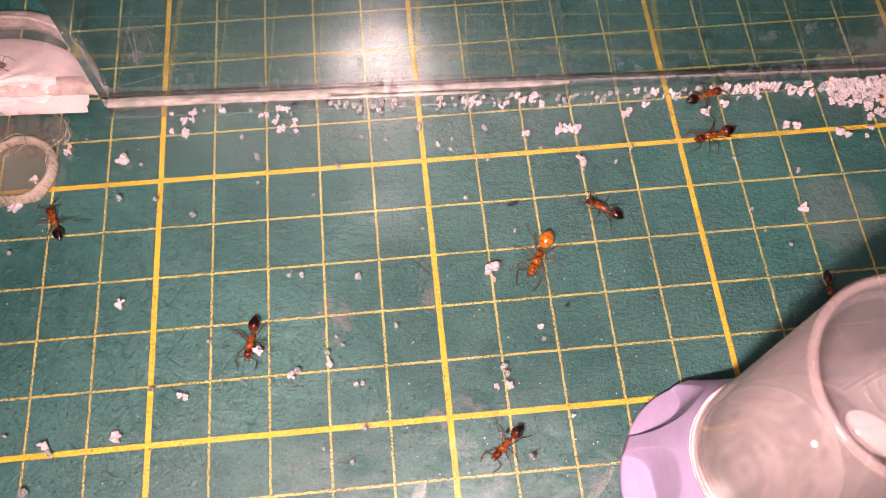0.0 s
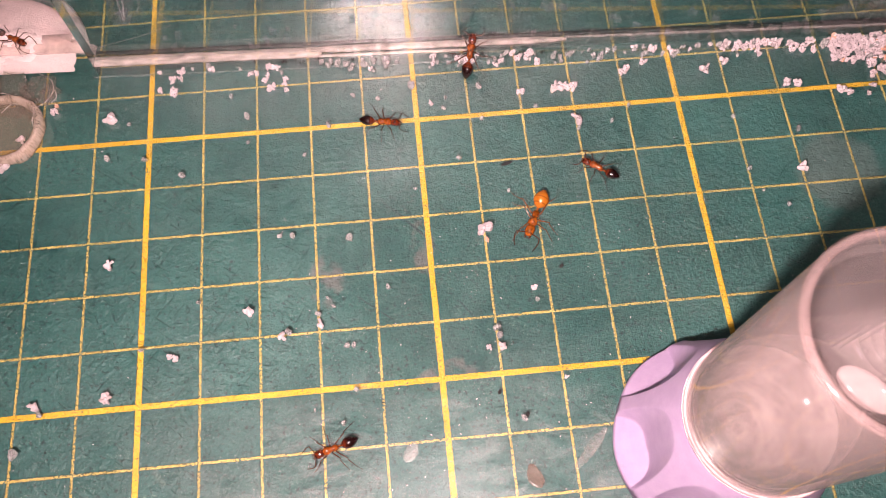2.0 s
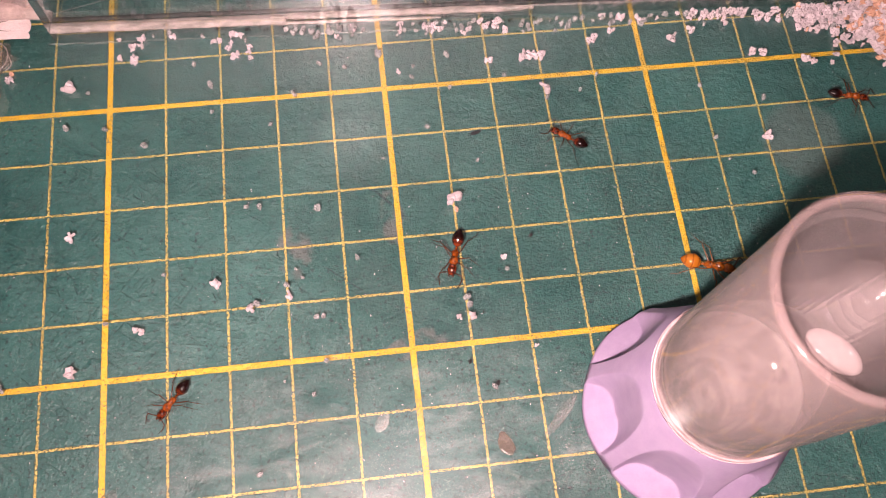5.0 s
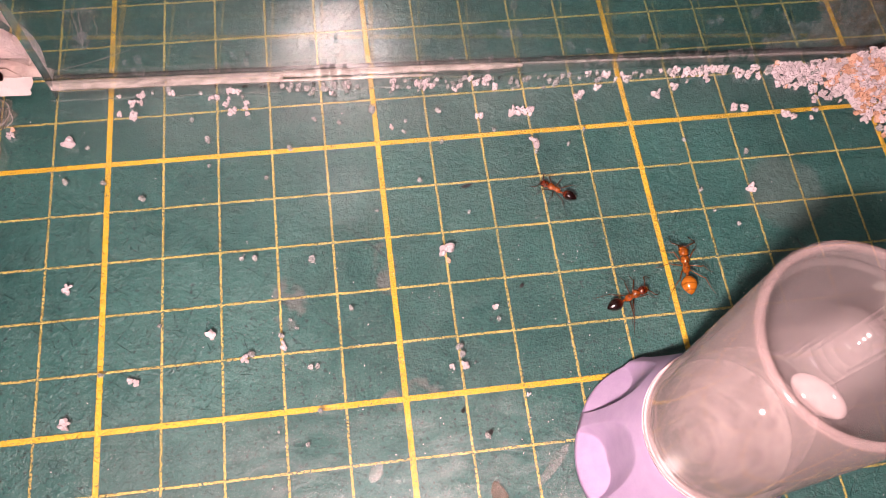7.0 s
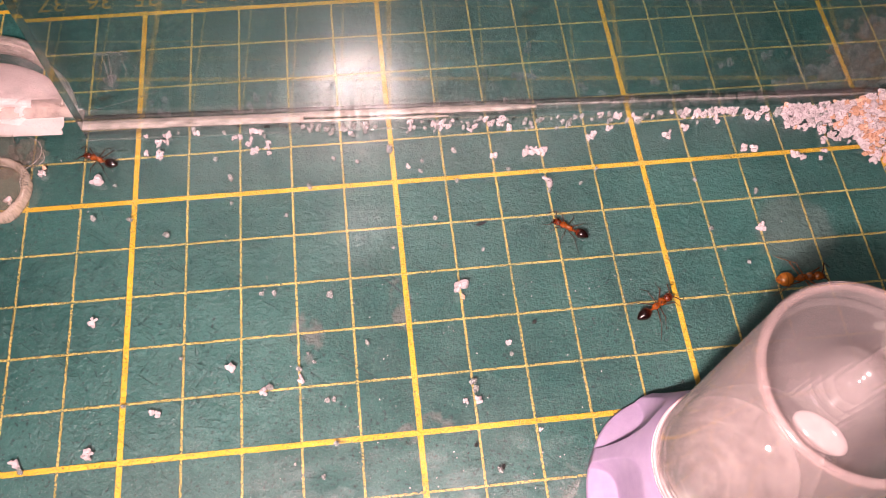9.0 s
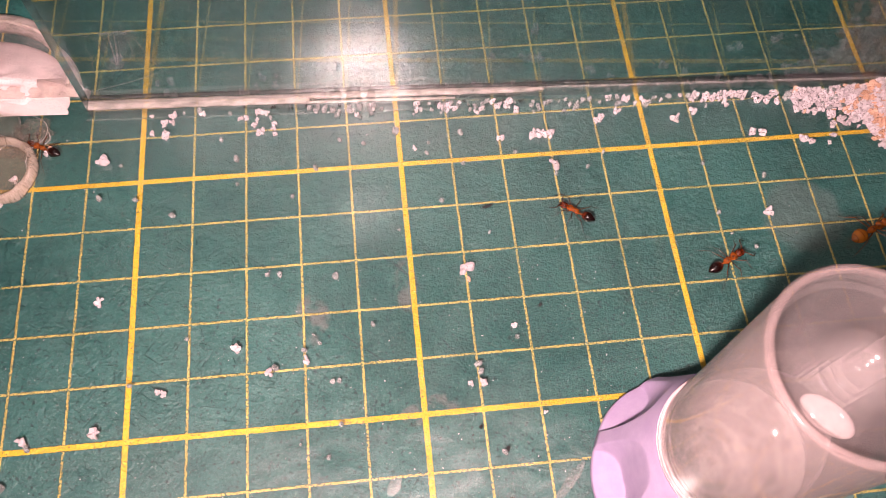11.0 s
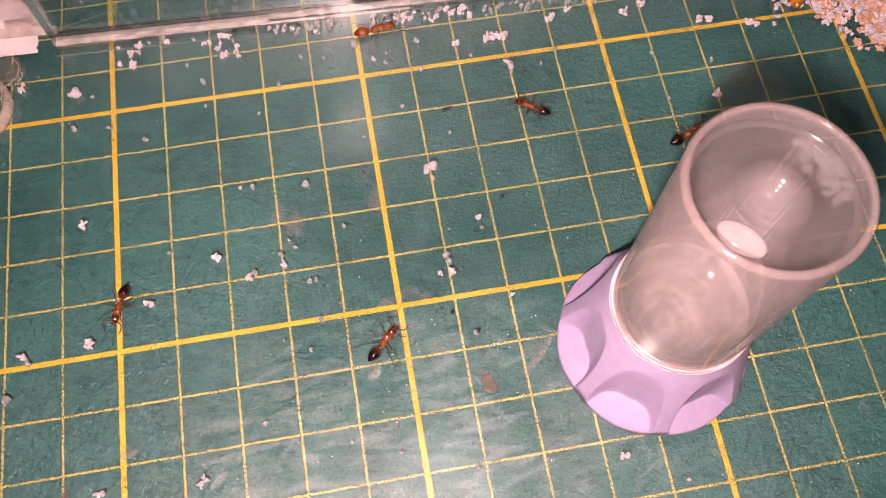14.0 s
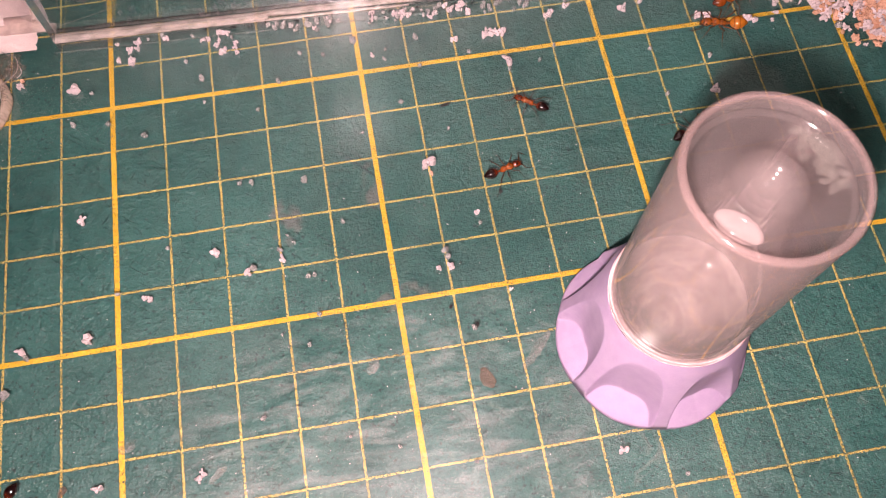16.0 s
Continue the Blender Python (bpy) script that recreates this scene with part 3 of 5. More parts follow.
seam("glue_and_glint", -0.14, -0.0600, 0.0036, THICK + 0.0024, 0.0004, 9.0)
seam("glue_and_glint", -0.0605, -0.017, 0.0006, THICK - 0.0004, 0.0004, 1.0)
seam("glue_and_glint", -0.020, 0.03, 0.0027, THICK - 0.0001, 0.0005, 2.0)
seam("glue_and_glint", 0.025, 0.17, 0.0046, THICK - 0.0001, 0.0004, 3.0, 0.0008, GLUE_FAINT, "thin clear glue line under the pane")
seam("glue_and_glint", -0.021, 0.012, 0.0004, 0.0013, 0.0004, 4.0)

# added dark strip: imitates how dark the pane's rear foot looks
seam("dark_seam", -0.0600, 0.17, THICK + 0.0002, THICK + 0.0011, 0.0003, 6.0, 0.0008, GRAIN_DARK, "dark strip standing in for the unlit rear edge of the pane")

# thin pale strip added in place of the glint the pane throws here
seam("glue_and_glint", -0.0600, 0.0150, -0.0022, -0.0020, 0.0002, 8.0, 0.0008, GLINT_LINE, "hair-thin pale strip standing in for a glint before the pane")

# ---- feeder ----
FX, FY = 0.0420, -0.0150
feeder = holder("liquid_feeder", pose(FX, FY, FLOOR))
tagged(feeder, "ant liquid feeder: lilac scalloped base with an upturned clear vial", "feeder")


def smooth01(x):
    x = max(0.0, min(1.0, x))
    return x * x * (3 - 2 * x)


def feeder_base():
    """A flared base with seven arched drinking bays cut into its side."""
    bm = bmesh.new()
    R, r0, n, k = 0.0164, 0.0111, 672, 56
    bays, first = 7, radians(180.8)
    grid = []
    for j in range(k + 1):
        f = j / k
        ring = []
        for i in range(n):
            th = 2 * math.pi * i / n
            cell = ((th - first) / (2 * math.pi) * bays + 0.5) % 1.0 - 0.5
            edge = R * (1 + 0.006 * math.cos(2 * math.pi * cell))
            r = r0 + (edge - r0) * f
            ridge = 0.0036 + 0.0174 * (1 - f) ** 1.2 + 0.0006 * math.sin(math.pi * f)
            z = ridge
            u = (r - 0.0119) / (R - 0.0119)
            if u > -0.2:
                # a broad arched scoop, open at the rim
                inside = 1 - ((abs(cell) / 0.425) ** 2.8 + abs(1 - u) ** 2.8) ** (1 / 2.8)
                ledge = 0.0012 + 0.0042 * (1 - max(0.0, u)) + 0.0014 * max(0.0, cell)
                z = ridge + (ledge - ridge) * smooth01(inside / 0.11)
            if f > 0.97:
                z -= 0.0004 * (f - 0.97) / 0.03
            ring.append(bm.verts.new((r * math.cos(th), r * math.sin(th), z)))
        grid.append(ring)
    low = [bm.verts.new((v.co.x * 0.994, v.co.y * 0.994, 0.0)) for v in grid[-1]]
    grid.append(low)
    for a, b in zip(grid, grid[1:]):
        for i in range(n):
            bm.faces.new((a[i], b[i], b[(i + 1) % n], a[(i + 1) % n]))
    bm.faces.new(low[::-1])
    bmesh.ops.recalc_face_normals(bm, faces=bm.faces)
    return part("scalloped_base", bm, LILAC, feeder, "lilac plastic base with seven arched drinking bays")


feeder_base()
TOP, FOOT, RO, RI = 0.0600, 0.0216, 0.0107, 0.0098
bm = bmesh.new()
lathe(bm, [(RO, FOOT), (RO, TOP - 0.0012), (RO - 0.0003, TOP - 0.0003)], 96)
vial = part("vial", bm, TUBE_CLOUDY, feeder, "clear scratched plastic vial standing upside down")
bm = bmesh.new()
lathe(bm, [(RI, FOOT), (RI, TOP - 0.0024), (RI - 0.0006, TOP - 0.0030)], 96)
part("inner_wall", bm, TUBE_INNER, vial)
bm = bmesh.new()
lathe(bm, [(RO - 0.0009, TOP), (0.0094, TOP - 0.0004), (0.0089, TOP - 0.0013), (0.0080, TOP - 0.0018), (0.0062, TOP - 0.0019), (0.0050, TOP - 0.0018), (0.0040, TOP - 0.0013), (0.0031, TOP - 0.0006), (0.0020, TOP - 0.0001), (0.0010, TOP + 0.0001), (0.0, TOP + 0.0002)], 96)
part("vial_end", bm, TUBE_CAP, vial, "clear closed end of the vial with a raised middle")
bm = bmesh.new()
lathe(bm, [(RI + 0.0001, FOOT - 0.0010), (RO + 0.0003, FOOT - 0.0010), (RO + 0.0004, FOOT + 0.0010), (RO + 0.0001, FOOT + 0.0014), (RI + 0.0001, FOOT + 0.0014)], 96, True)
part("collar", bm, COLLAR, feeder, "frosted rim of the vial set in the base")
bm = bmesh.new()
lathe(bm, [(0.0, 0.0107), (0.0030, 0.0106), (0.0048, 0.0104), (0.0053, 0.0116), (0.0062, 0.0119), (0.0066, 0.0138), (0.0074, 0.0142), (0.0079, 0.0166), (0.0086, 0.0170), (0.0092, 0.0196), (0.0099, 0.0210), (0.0111, 0.0211)], 80)
for v in bm.verts:
    v.co.z += 0.0005 * noise.noise(v.co * 320)
part("ringed_bowl", bm, PLUG_WHITE, feeder, "pinkish white ringed bowl inside the vial")
bm = bmesh.new()
lathe(bm, [(RO - 0.0002, TOP - 0.0008), (RO + 0.0001, TOP - 0.0003), (RO - 0.0004, TOP + 0.0002), (RO - 0.0009, TOP + 0.0001), (RO - 0.0010, TOP - 0.0005)], 96, True)
part("vial_rim", bm, TUBE_RIM, vial)

# nested milky shells imitate the soft bright middle of the boss
bm = bmesh.new()
for reach, deep in ((0.0044, 0.0042), (0.0032, 0.0036), (0.0020, 0.0030)):
    lathe(bm, [(reach, TOP - 0.0024), (reach * 0.85, TOP - 0.4 * deep - 0.0016), (reach * 0.55, TOP - 0.8 * deep - 0.0010), (0.0, TOP - deep - 0.0006)], 40)
part("end_boss", bm, TUBE_BOSS, vial, "moulded boss inside the closed end, milky to imitate its soft highlight")
# added pale lens: imitates the bowl mirrored in the vial wall
bm = bmesh.new()
blob(bm, (-0.0047, -0.0042, TOP - 0.0030), (0.0030, 0.0017, 0.0008), (0, 0, -46), 24, 12)
part("bowl_gleam", bm, BOWL_GLEAM, vial, "pale pink lens standing in for the bowl's reflection under the closed end")
# condensation on the underside of the closed end
drng = random.Random(21)
for i in range(26):
    bm = bmesh.new()
    a, d = radians(drng.gauss(14, 15)), drng.uniform(0.0056, 0.0090)
    r = drng.uniform(0.0005, 0.0015)
    blob(bm, (d * math.cos(a), d * math.sin(a), TOP - 0.0026), (r, r * drng.uniform(0.5, 1.0), r * 0.35), (0, 0, drng.uniform(0, 180)), 12, 7)
    part("droplet", bm, DROPLET, vial, "pale condensation droplet")

# ---- nest port behind the wall ----
nest_port = holder("nest_port", pose(-0.0825, 0.0718, 0, 0, 0, LEAN_Z))
tagged(nest_port, "scratched clear domed nest port fixed behind the acrylic wall", "nest port")


def half_dome(rx, ry, rz, z0, n=40, k=14, wobble=0.0):
    bm = bmesh.new()
    rings = []
    for j in range(k + 1):
        e = math.pi / 2 * j / k
        rings.append([bm.verts.new((rx * math.cos(e) * math.cos(math.pi * i / n), ry * math.cos(e) * math.sin(math.pi * i / n),
                                    z0 + rz * math.sin(e) * (1 + wobble * noise.noise((i * 0.3, j * 0.4, 1))))) for i in range(n + 1)])
    for a, b in zip(rings, rings[1:]):
        for i in range(n):
            bm.faces.new((a[i], a[i + 1], b[i + 1], b[i]))
    bmesh.ops.remove_doubles(bm, verts=bm.verts, dist=1e-6)
    return bm


part("dome", half_dome(0.0205, 0.0190, 0.0074, 0.0002, wobble=0.08), PORT_CLEAR, nest_port, "scratched clear dome")
part("inner_dome", half_dome(0.0185, 0.0166, 0.0064, 0.0004, wobble=0.1), PORT_INNER, nest_port)
part("plaster_bed", half_dome(0.0184, 0.0142, 0.0046, 0.0000, wobble=0.12), PLASTER, nest_port, "white plaster bed")
for rx, ry, z, r in ((0.0192, 0.0178, 0.0020, 0.0019), (0.0186, 0.0168, 0.0042, 0.0004)):
    bm = bmesh.new()
    pts = [(rx * math.cos(math.pi * i / 40), ry * math.sin(math.pi * i / 40), z + 0.0002 * noise.noise((i * 0.4, rx * 900, 0))) for i in range(41)]
    rod(bm, pts, [r] * 41, 8)
    part("dome_edge", bm, GLUE_BEAD, nest_port, "whitish moulded edge")
bm = bmesh.new()
n, k = 44, 12
sill = [[bm.verts.new((-0.022 + 0.0400 * i / n + 0.0008 * noise.noise((j * 0.7, 4, 0)), -0.0048 + 0.0078 * j / k, 0.0028 + 0.0006 * noise.noise((i * 0.35, j * 0.5, 2)) + 0.0010 * j / k - 0.0022 * max(0.0, (i - n + 8) / 8) if 0 < j < k and i < n else 0.0008)) for j in range(k + 1)] for i in range(n + 1)]
for a, b in zip(sill, sill[1:]):
    for j in range(k):
        bm.faces.new((a[j], b[j], b[j + 1], a[j + 1]))
bmesh.ops.recalc_face_normals(bm, faces=bm.faces)
part("sill", bm, PLASTER, nest_port, "uneven whitish sill at the mouth of the port")
rng = random.Random(5)
for i in range(18):
    bm = bmesh.new()
    x, y = 0.0172 + rng.uniform(-0.003, 0.0040), 0.0012 + rng.uniform(0, 0.0034)
    vs = [bm.verts.new((x + rng.uniform(-0.0022, 0.0022), y + rng.uniform(-0.0013, 0.0013), 0.0004 + rng.uniform(0, 0.0024))) for _ in range(4)]
    g = bmesh.ops.convex_hull(bm, input=vs)
    part("glue_shard", bm, GLUE_WHITE, nest_port, smooth=False)

# ---- dish ----
dish = holder("feeding_dish", pose(-0.0748, 0.0520, FLOOR))
tagged(dish, "small clear round feeding dish with a cream rim on the mat", "dish")
bm = bmesh.new()
lathe(bm, [(0.0058, 0.0), (0.0068, 0.0), (0.0071, 0.0008), (0.0069, 0.0024), (0.0064, 0.0028), (0.0059, 0.0024), (0.0057, 0.0008)], 64, True)
for v in bm.verts:
    w = 1 + 0.07 * noise.noise(v.co * 260) + 0.03 * noise.noise(v.co * 900)
    v.co = Vector((v.co.x * w, v.co.y * w, v.co.z * (1 + 0.3 * noise.noise(v.co * 400 + Vector((3, 0, 0))))))
part("dish_rim", bm, DISH_RIM, dish, "cream-coloured rounded rim")
bm = bmesh.new()
lathe(bm, [(0.0, 0.0007), (0.0045, 0.0008), (0.0058, 0.0011), (0.0058, 0.0003), (0.0, 0.0002)], 48)
part("dish_floor", bm, DISH_CLEAR, dish)


def lumps(name, spots, mat, label, category, seed):
    """A low glassy mass of merged drops."""
    bm = bmesh.new()
    rnd = random.Random(seed)
    for x, y, r in spots:
        vs = blob(bm, (x * CM, y * CM, r * CM * 0.25), (r * CM, r * CM * 0.75, r * CM * 0.28), (0, 0, rnd.uniform(0, 180)), 20, 12)
        for v in vs:
            v.co += 0.0015 * Vector((noise.noise(v.co * 500), noise.noise(v.co * 500 + Vector((9, 0, 0))), 0.8 * noise.noise(v.co * 900)))
            v.co.z = max(v.co.z, 0.0001) + FLOOR
    return tagged(part(name, bm, mat), label, category)


glue_blob = lumps("glue_blob", [(-6.95, 6.05, 0.36), (-7.5, 5.98, 0.5), (-6.75, 5.95, 0.22), (-8.0, 6.05, 0.5), (-7.1, 5.65, 0.22)], BLOB_CLEAR, "clear wrinkled blob of glue between the dish and the acrylic wall", "glue", 3)
wrng = random.Random(9)
# pale rods put the lit edges of the clear wrinkles into colour
for pts in ([(-7.0, 6.42), (-6.74, 6.28), (-6.66, 6.02), (-6.80, 5.78), (-6.98, 5.62)], [(-7.25, 5.72), (-7.10, 5.78), (-6.98, 5.62), (-7.02, 5.40)], [(-7.6, 5.62), (-7.42, 5.80), (-7.22, 5.74)], [(-7.9, 5.9), (-7.65, 6.05), (-7.45, 5.98)],
            [(-6.66, 6.02), (-6.60, 5.86), (-6.70, 5.74)], [(-7.02, 5.40), (-6.96, 5.18), (-7.03, 5.0)]):
    bm = bmesh.new()
    path = [Vector(p) for p in pts]
    for _ in range(3):
        path = [path[0]] + [a.lerp(b, f) for a, b in zip(path, path[1:]) for f in (0.25, 0.75)] + [path[-1]]
    rod(bm, [(p.x * CM, p.y * CM, FLOOR + 0.0010 + 0.0003 * noise.noise((p.x * 4, p.y * 4, 0))) for p in path], [0.00010 * (0.5 + wrng.random()) for _ in path], 6)
    part("wrinkle", bm, THREAD_PALE, glue_blob, "raised wrinkle in the glue, pale to imitate its bright edge")
for i in range(22):
    bm = bmesh.new()
    a, d, r = wrng.uniform(0, 6.283), wrng.uniform(0.0, 0.42), wrng.uniform(0.02, 0.075)
    blob(bm, ((-7.15 + 1.1 * d * math.cos(a)) * CM, (5.95 + 0.75 * d * math.sin(a)) * CM, FLOOR + 0.0008), (r * CM, r * CM * wrng.uniform(0.6, 1.0), r * CM * 0.5), (0, 0, wrng.uniform(0, 180)), 10, 6)
    part("bubble", bm, DROPLET, glue_blob, "pale bubble set in the glue")

# ---- film scrap and threads behind the wall ----
def film_scrap():
    bm = bmesh.new()
    n, k = 26, 22
    rows = []
    for j in range(k + 1):
        f = j / k
        row = []
        for i in range(n + 1):
            g = i / n
            w = (0.0075 - 0.0045 * f)
            x = (g - 0.5) * w + 0.0012 * noise.noise((f * 4, 3, 0))
            y = -f * 0.0095 + 0.0006 * noise.noise((g * 6, f * 2, 4))
            z = 0.0012 + 0.0016 * abs(noise.noise((g * 9, f * 1.6, 1))) + 0.0006 * noise.noise((g * 22, f * 5, 2)) + 0.0010 * math.sin(3.1 * f)
            row.append(bm.verts.new((x, y, max(z, 0.0002))))
        rows.append(row)
    for a, b in zip(rows, rows[1:]):
        for i in range(n):
            bm.faces.new((a[i], a[i + 1], b[i + 1], b[i]))
    ob = part("film_scrap", bm, FILM_FOLDED)
    ob.matrix_basis = pose(-0.0560, 0.0882, 0)
    rnd = random.Random(31)
    folds = [[(-0.0016, -0.0010, 0.0030), (-0.0004, -0.0045, 0.0034), (0.0008, -0.0090, 0.0022)], [(0.0000, -0.0012, 0.0032), (0.0006, -0.0048, 0.0036), (0.0010, -0.0092, 0.0022)], [(0.0002, -0.0030, 0.0034), (0.0010, -0.0060, 0.0034), (0.0011, -0.0085, 0.0026)],
             [(0.0026, -0.0028, 0.0024), (0.0036, -0.0052, 0.0020), (0.0030, -0.0072, 0.0018)]]
    folds.append([(-0.0036 + 0.0072 * i / 30, -0.0003 + rnd.uniform(-0.0002, 0.0002), 0.0022 + rnd.uniform(-0.0002, 0.0003)) for i in range(31)])
    folds.append([(-0.0030 + 0.0055 * i / 24, -0.0008 + rnd.uniform(-0.0002, 0.0003), 0.0022 + rnd.uniform(-0.0002, 0.0003)) for i in range(25)])
    # pale rods stand in for the highlights along the creases
    for pts in folds:
        bm = bmesh.new()
        rod(bm, pts, [0.00009] + [0.00013 * rnd.uniform(0.5, 1.3) for _ in pts[2:]] + [0.00006], 5)
        part("fold", bm, THREAD_PALE, ob, "crease in the film, pale to imitate its highlight")
    return tagged(ob, "crumpled scrap of clear film on the mat behind the wall", "film scrap")


film_scrap()


def thread(points, radius, label):
    bm = bmesh.new()
    pts = []
    for a, b in zip(points, points[1:]):
        for i in range(6):
            f = i / 6
            pts.append(Vector(a).lerp(Vector(b), f) * CM + Vector((0, 0, 0.0002 + 0.0001 * noise.noise((a[0] + f, a[1], 0)))))
    pts.append(Vector(points[-1]) * CM + Vector((0, 0, 0.0002)))
    rod(bm, pts, [radius] * len(pts), 5)
    return tagged(part("thread", bm, THREAD_PALE), label, "thread", "threads")


thread([(-9.9, 9.75, 0.1), (-8.5, 9.29, 0.1), (-7.4, 9.06, 0.08), (-6.2, 8.80, 0.12)], 0.00007, "thin clear thread leading to the film scrap")
thread([(-5.27, 8.69, 0.12), (-4.97, 8.28, 0.05), (-4.66, 7.88, 0.0)], 0.00007, "short clear thread beside the film scrap")
thread([(-4.66, 7.88, 0.0), (-5.30, 7.66, 0.02), (-5.9, 7.52, 0.02), (-6.35, 7.42, 0.0)], 0.00007, "thin clear thread lying near the glue bead")
thread([(-6.30, 8.66, 0.05), (-6.12, 8.35, 0.02), (-6.05, 7.95, 0.0)], 0.00006, "thin clear thread hanging beside the film scrap")

# ---- grains ----
def grain_mesh(name, seed, kind, cuts=3):
    """One crystal crumb: angular chips grown together, about 2 m across before scaling."""
    rnd = random.Random(seed)
    bm = bmesh.new()
    bmesh.ops.create_icosphere(bm, subdivisions=cuts, radius=1)
    chips = []
    for c in range(rnd.randint(7, 11) if kind == "clump" else rnd.randint(4, 6)):
        a, d = rnd.uniform(0, 6.283), rnd.uniform(0.35, 0.72) if kind == "clump" else rnd.uniform(0.15, 0.45)
        half = rnd.uniform(0.15, 0.32) if kind == "clump" else rnd.uniform(0.28, 0.48)
        turn = Euler((rnd.uniform(0, 3), rnd.uniform(0, 3), rnd.uniform(0, 3))).to_matrix()
        chips.append((Vector((d * math.cos(a), d * math.sin(a), rnd.uniform(-0.25, 0.3))), turn, [half * rnd.uniform(0.75, 1.3) for _ in range(3)]))
    for v in bm.verts:
        way = v.co.normalized()
        r = 0.30
        for mid, turn, half in chips:
            o, d = turn @ -mid, turn @ way
            near, out = -9.0, 9.0
            for k in range(3):
                if abs(d[k]) > 1e-6:
                    p, q = sorted(((-half[k] - o[k]) / d[k], (half[k] - o[k]) / d[k]))
                    near, out = max(near, p), min(out, q)
                elif abs(o[k]) > half[k]:
                    out = -9.0
            if out > max(near, 0.0):
                r = max(r, out)
        v.co = way * r * rnd.uniform(0.97, 1.03)
    zmin = min(v.co.z for v in bm.verts)
    for v in bm.verts:
        v.co.z = (v.co.z - zmin) * 1.35 - 0.05
    me = bpy.data.meshes.new(name)
    bm.to_mesh(me)
    bm.free()
    return me


def grain_set(name, mat, kind, base, cuts=3):
    out = []
    for i in range(12):
        me = grain_mesh(name, base + i, kind, cuts)
        me.materials.append(mat)
        out.append(me)
    return out


SETS = {
    "white": grain_set("white_grain", GRAIN_WHITE, "clump", 10),
    "grey": grain_set("grey_grain", GRAIN_GREY_SHADOWED, "single", 30),
    "dark": grain_set("dark_crumb", GRAIN_DARK, "single", 50),
    "tan": grain_set("tan_grain", GRAIN_TAN, "clump", 70),
    "white_fine": grain_set("white_litter", GRAIN_WHITE, "clump", 90, 2),
    "tan_fine": grain_set("tan_litter", GRAIN_TAN, "clump", 110, 2),
}
LABELS = {"white": "white crystalline sugar-like grain lying on the mat", "grey": "greyish translucent grain with shadow painted into its colour",
          "dark": "small dark crumb standing in for shade on the mat", "tan": "tan crumb lying on the mat"}
grng = random.Random(11)


def grain(kind, x, y, r, parent=None, z=0.0):
    if kind == "grey":
        y -= 0.02
    me = grng.choice(SETS[kind])
    ob = new(kind + "_grain" if parent is None else "grain", me)
    s = r * CM * (1.22 if kind == "white" else 0.88 if kind == "grey" else 1.0)
    ob.matrix_basis = Matrix.LocRotScale((x * CM, y * CM, FLOOR + z * CM), Euler((0, 0, grng.uniform(0, 6.28)) if parent is None else (grng.uniform(-0.6, 0.6), grng.uniform(-0.6, 0.6), grng.uniform(0, 6.28))), (s, s * grng.uniform(0.75, 1.1), s * grng.uniform(0.9, 1.3)))
    if parent is None:
        tagged(ob, LABELS[kind], "grain", "loose grains on the mat")
    else:
        ob.parent = parent
    return ob


for x, y, r in [(-2.45, 0.95, 0.08), (-1.53, 0.64, 0.07), (-1.41, 0.64, 0.07), (-0.78, 1.61, 0.07), (0.96, 0.72, 0.09), (1.00, 0.57, 0.08), (-6.44, -0.03, 0.10), (-6.78, -0.60, 0.09), (-3.96, 1.62, 0.06), (-4.87, 0.88, 0.06), (-1.41, -0.10, 0.06), (1.50, 3.21, 0.06), (-5.28, 5.21, 0.06), (-3.12, 5.14, 0.09), (-3.12, 4.63, 0.06), (-4.29, 4.05, 0.09), (-4.96, 4.44, 0.07), (-5.63, 4.50, 0.08), (-2.09, 4.26, 0.07), (-1.63, 4.83, 0.08), (-1.39, 2.56, 0.09), (-2.57, 2.71, 0.07), (-2.36, 2.69, 0.06), (-1.97, 1.23, 0.07), (0.67, 3.95, 0.07), (-0.16, 3.42, 0.05), (0.50, 5.01, 0.07), (0.56, 5.24, 0.06)]:
    grain("grey", x, y, r)
for x, y, r in [(1.17, 4.73, 0.06), (1.21, 5.41, 0.09), (-0.69, 5.33, 0.06), (-3.41, 5.64, 0.06), (-0.06, 5.53, 0.10), (2.93, 4.36, 0.07), (3.57, 4.45, 0.06), (3.93, 4.75, 0.06), (2.21, 4.91, 0.06), (1.72, 1.15, 0.05), (5.83, 4.34, 0.07), (5.87, 3.26, 0.08), (6.95, 3.98, 0.09), (6.02, 2.80, 0.05), (6.40, 2.48, 0.06), (-1.80, 1.51, 0.05), (-1.70, 1.34, 0.05), (-7.49, 3.59, 0.06), (-7.19, 0.31, 0.06), (-1.15, 5.43, 0.06), (-2.54, -1.75, 0.08), (0.83, -3.07, 0.06), (-0.36, -2.61, 0.06), (1.23, -0.82, 0.08), (-1.64, -0.62, 0.06), (-6.77, -0.65, 0.09), (4.18, -3.85, 0.05), (-2.08, -0.37, 0.04)]:
    grain("grey", x, y, r)
for x, y, r in [(-1.15, -2.31, 0.04)]:
    grain("grey", x, y, r)
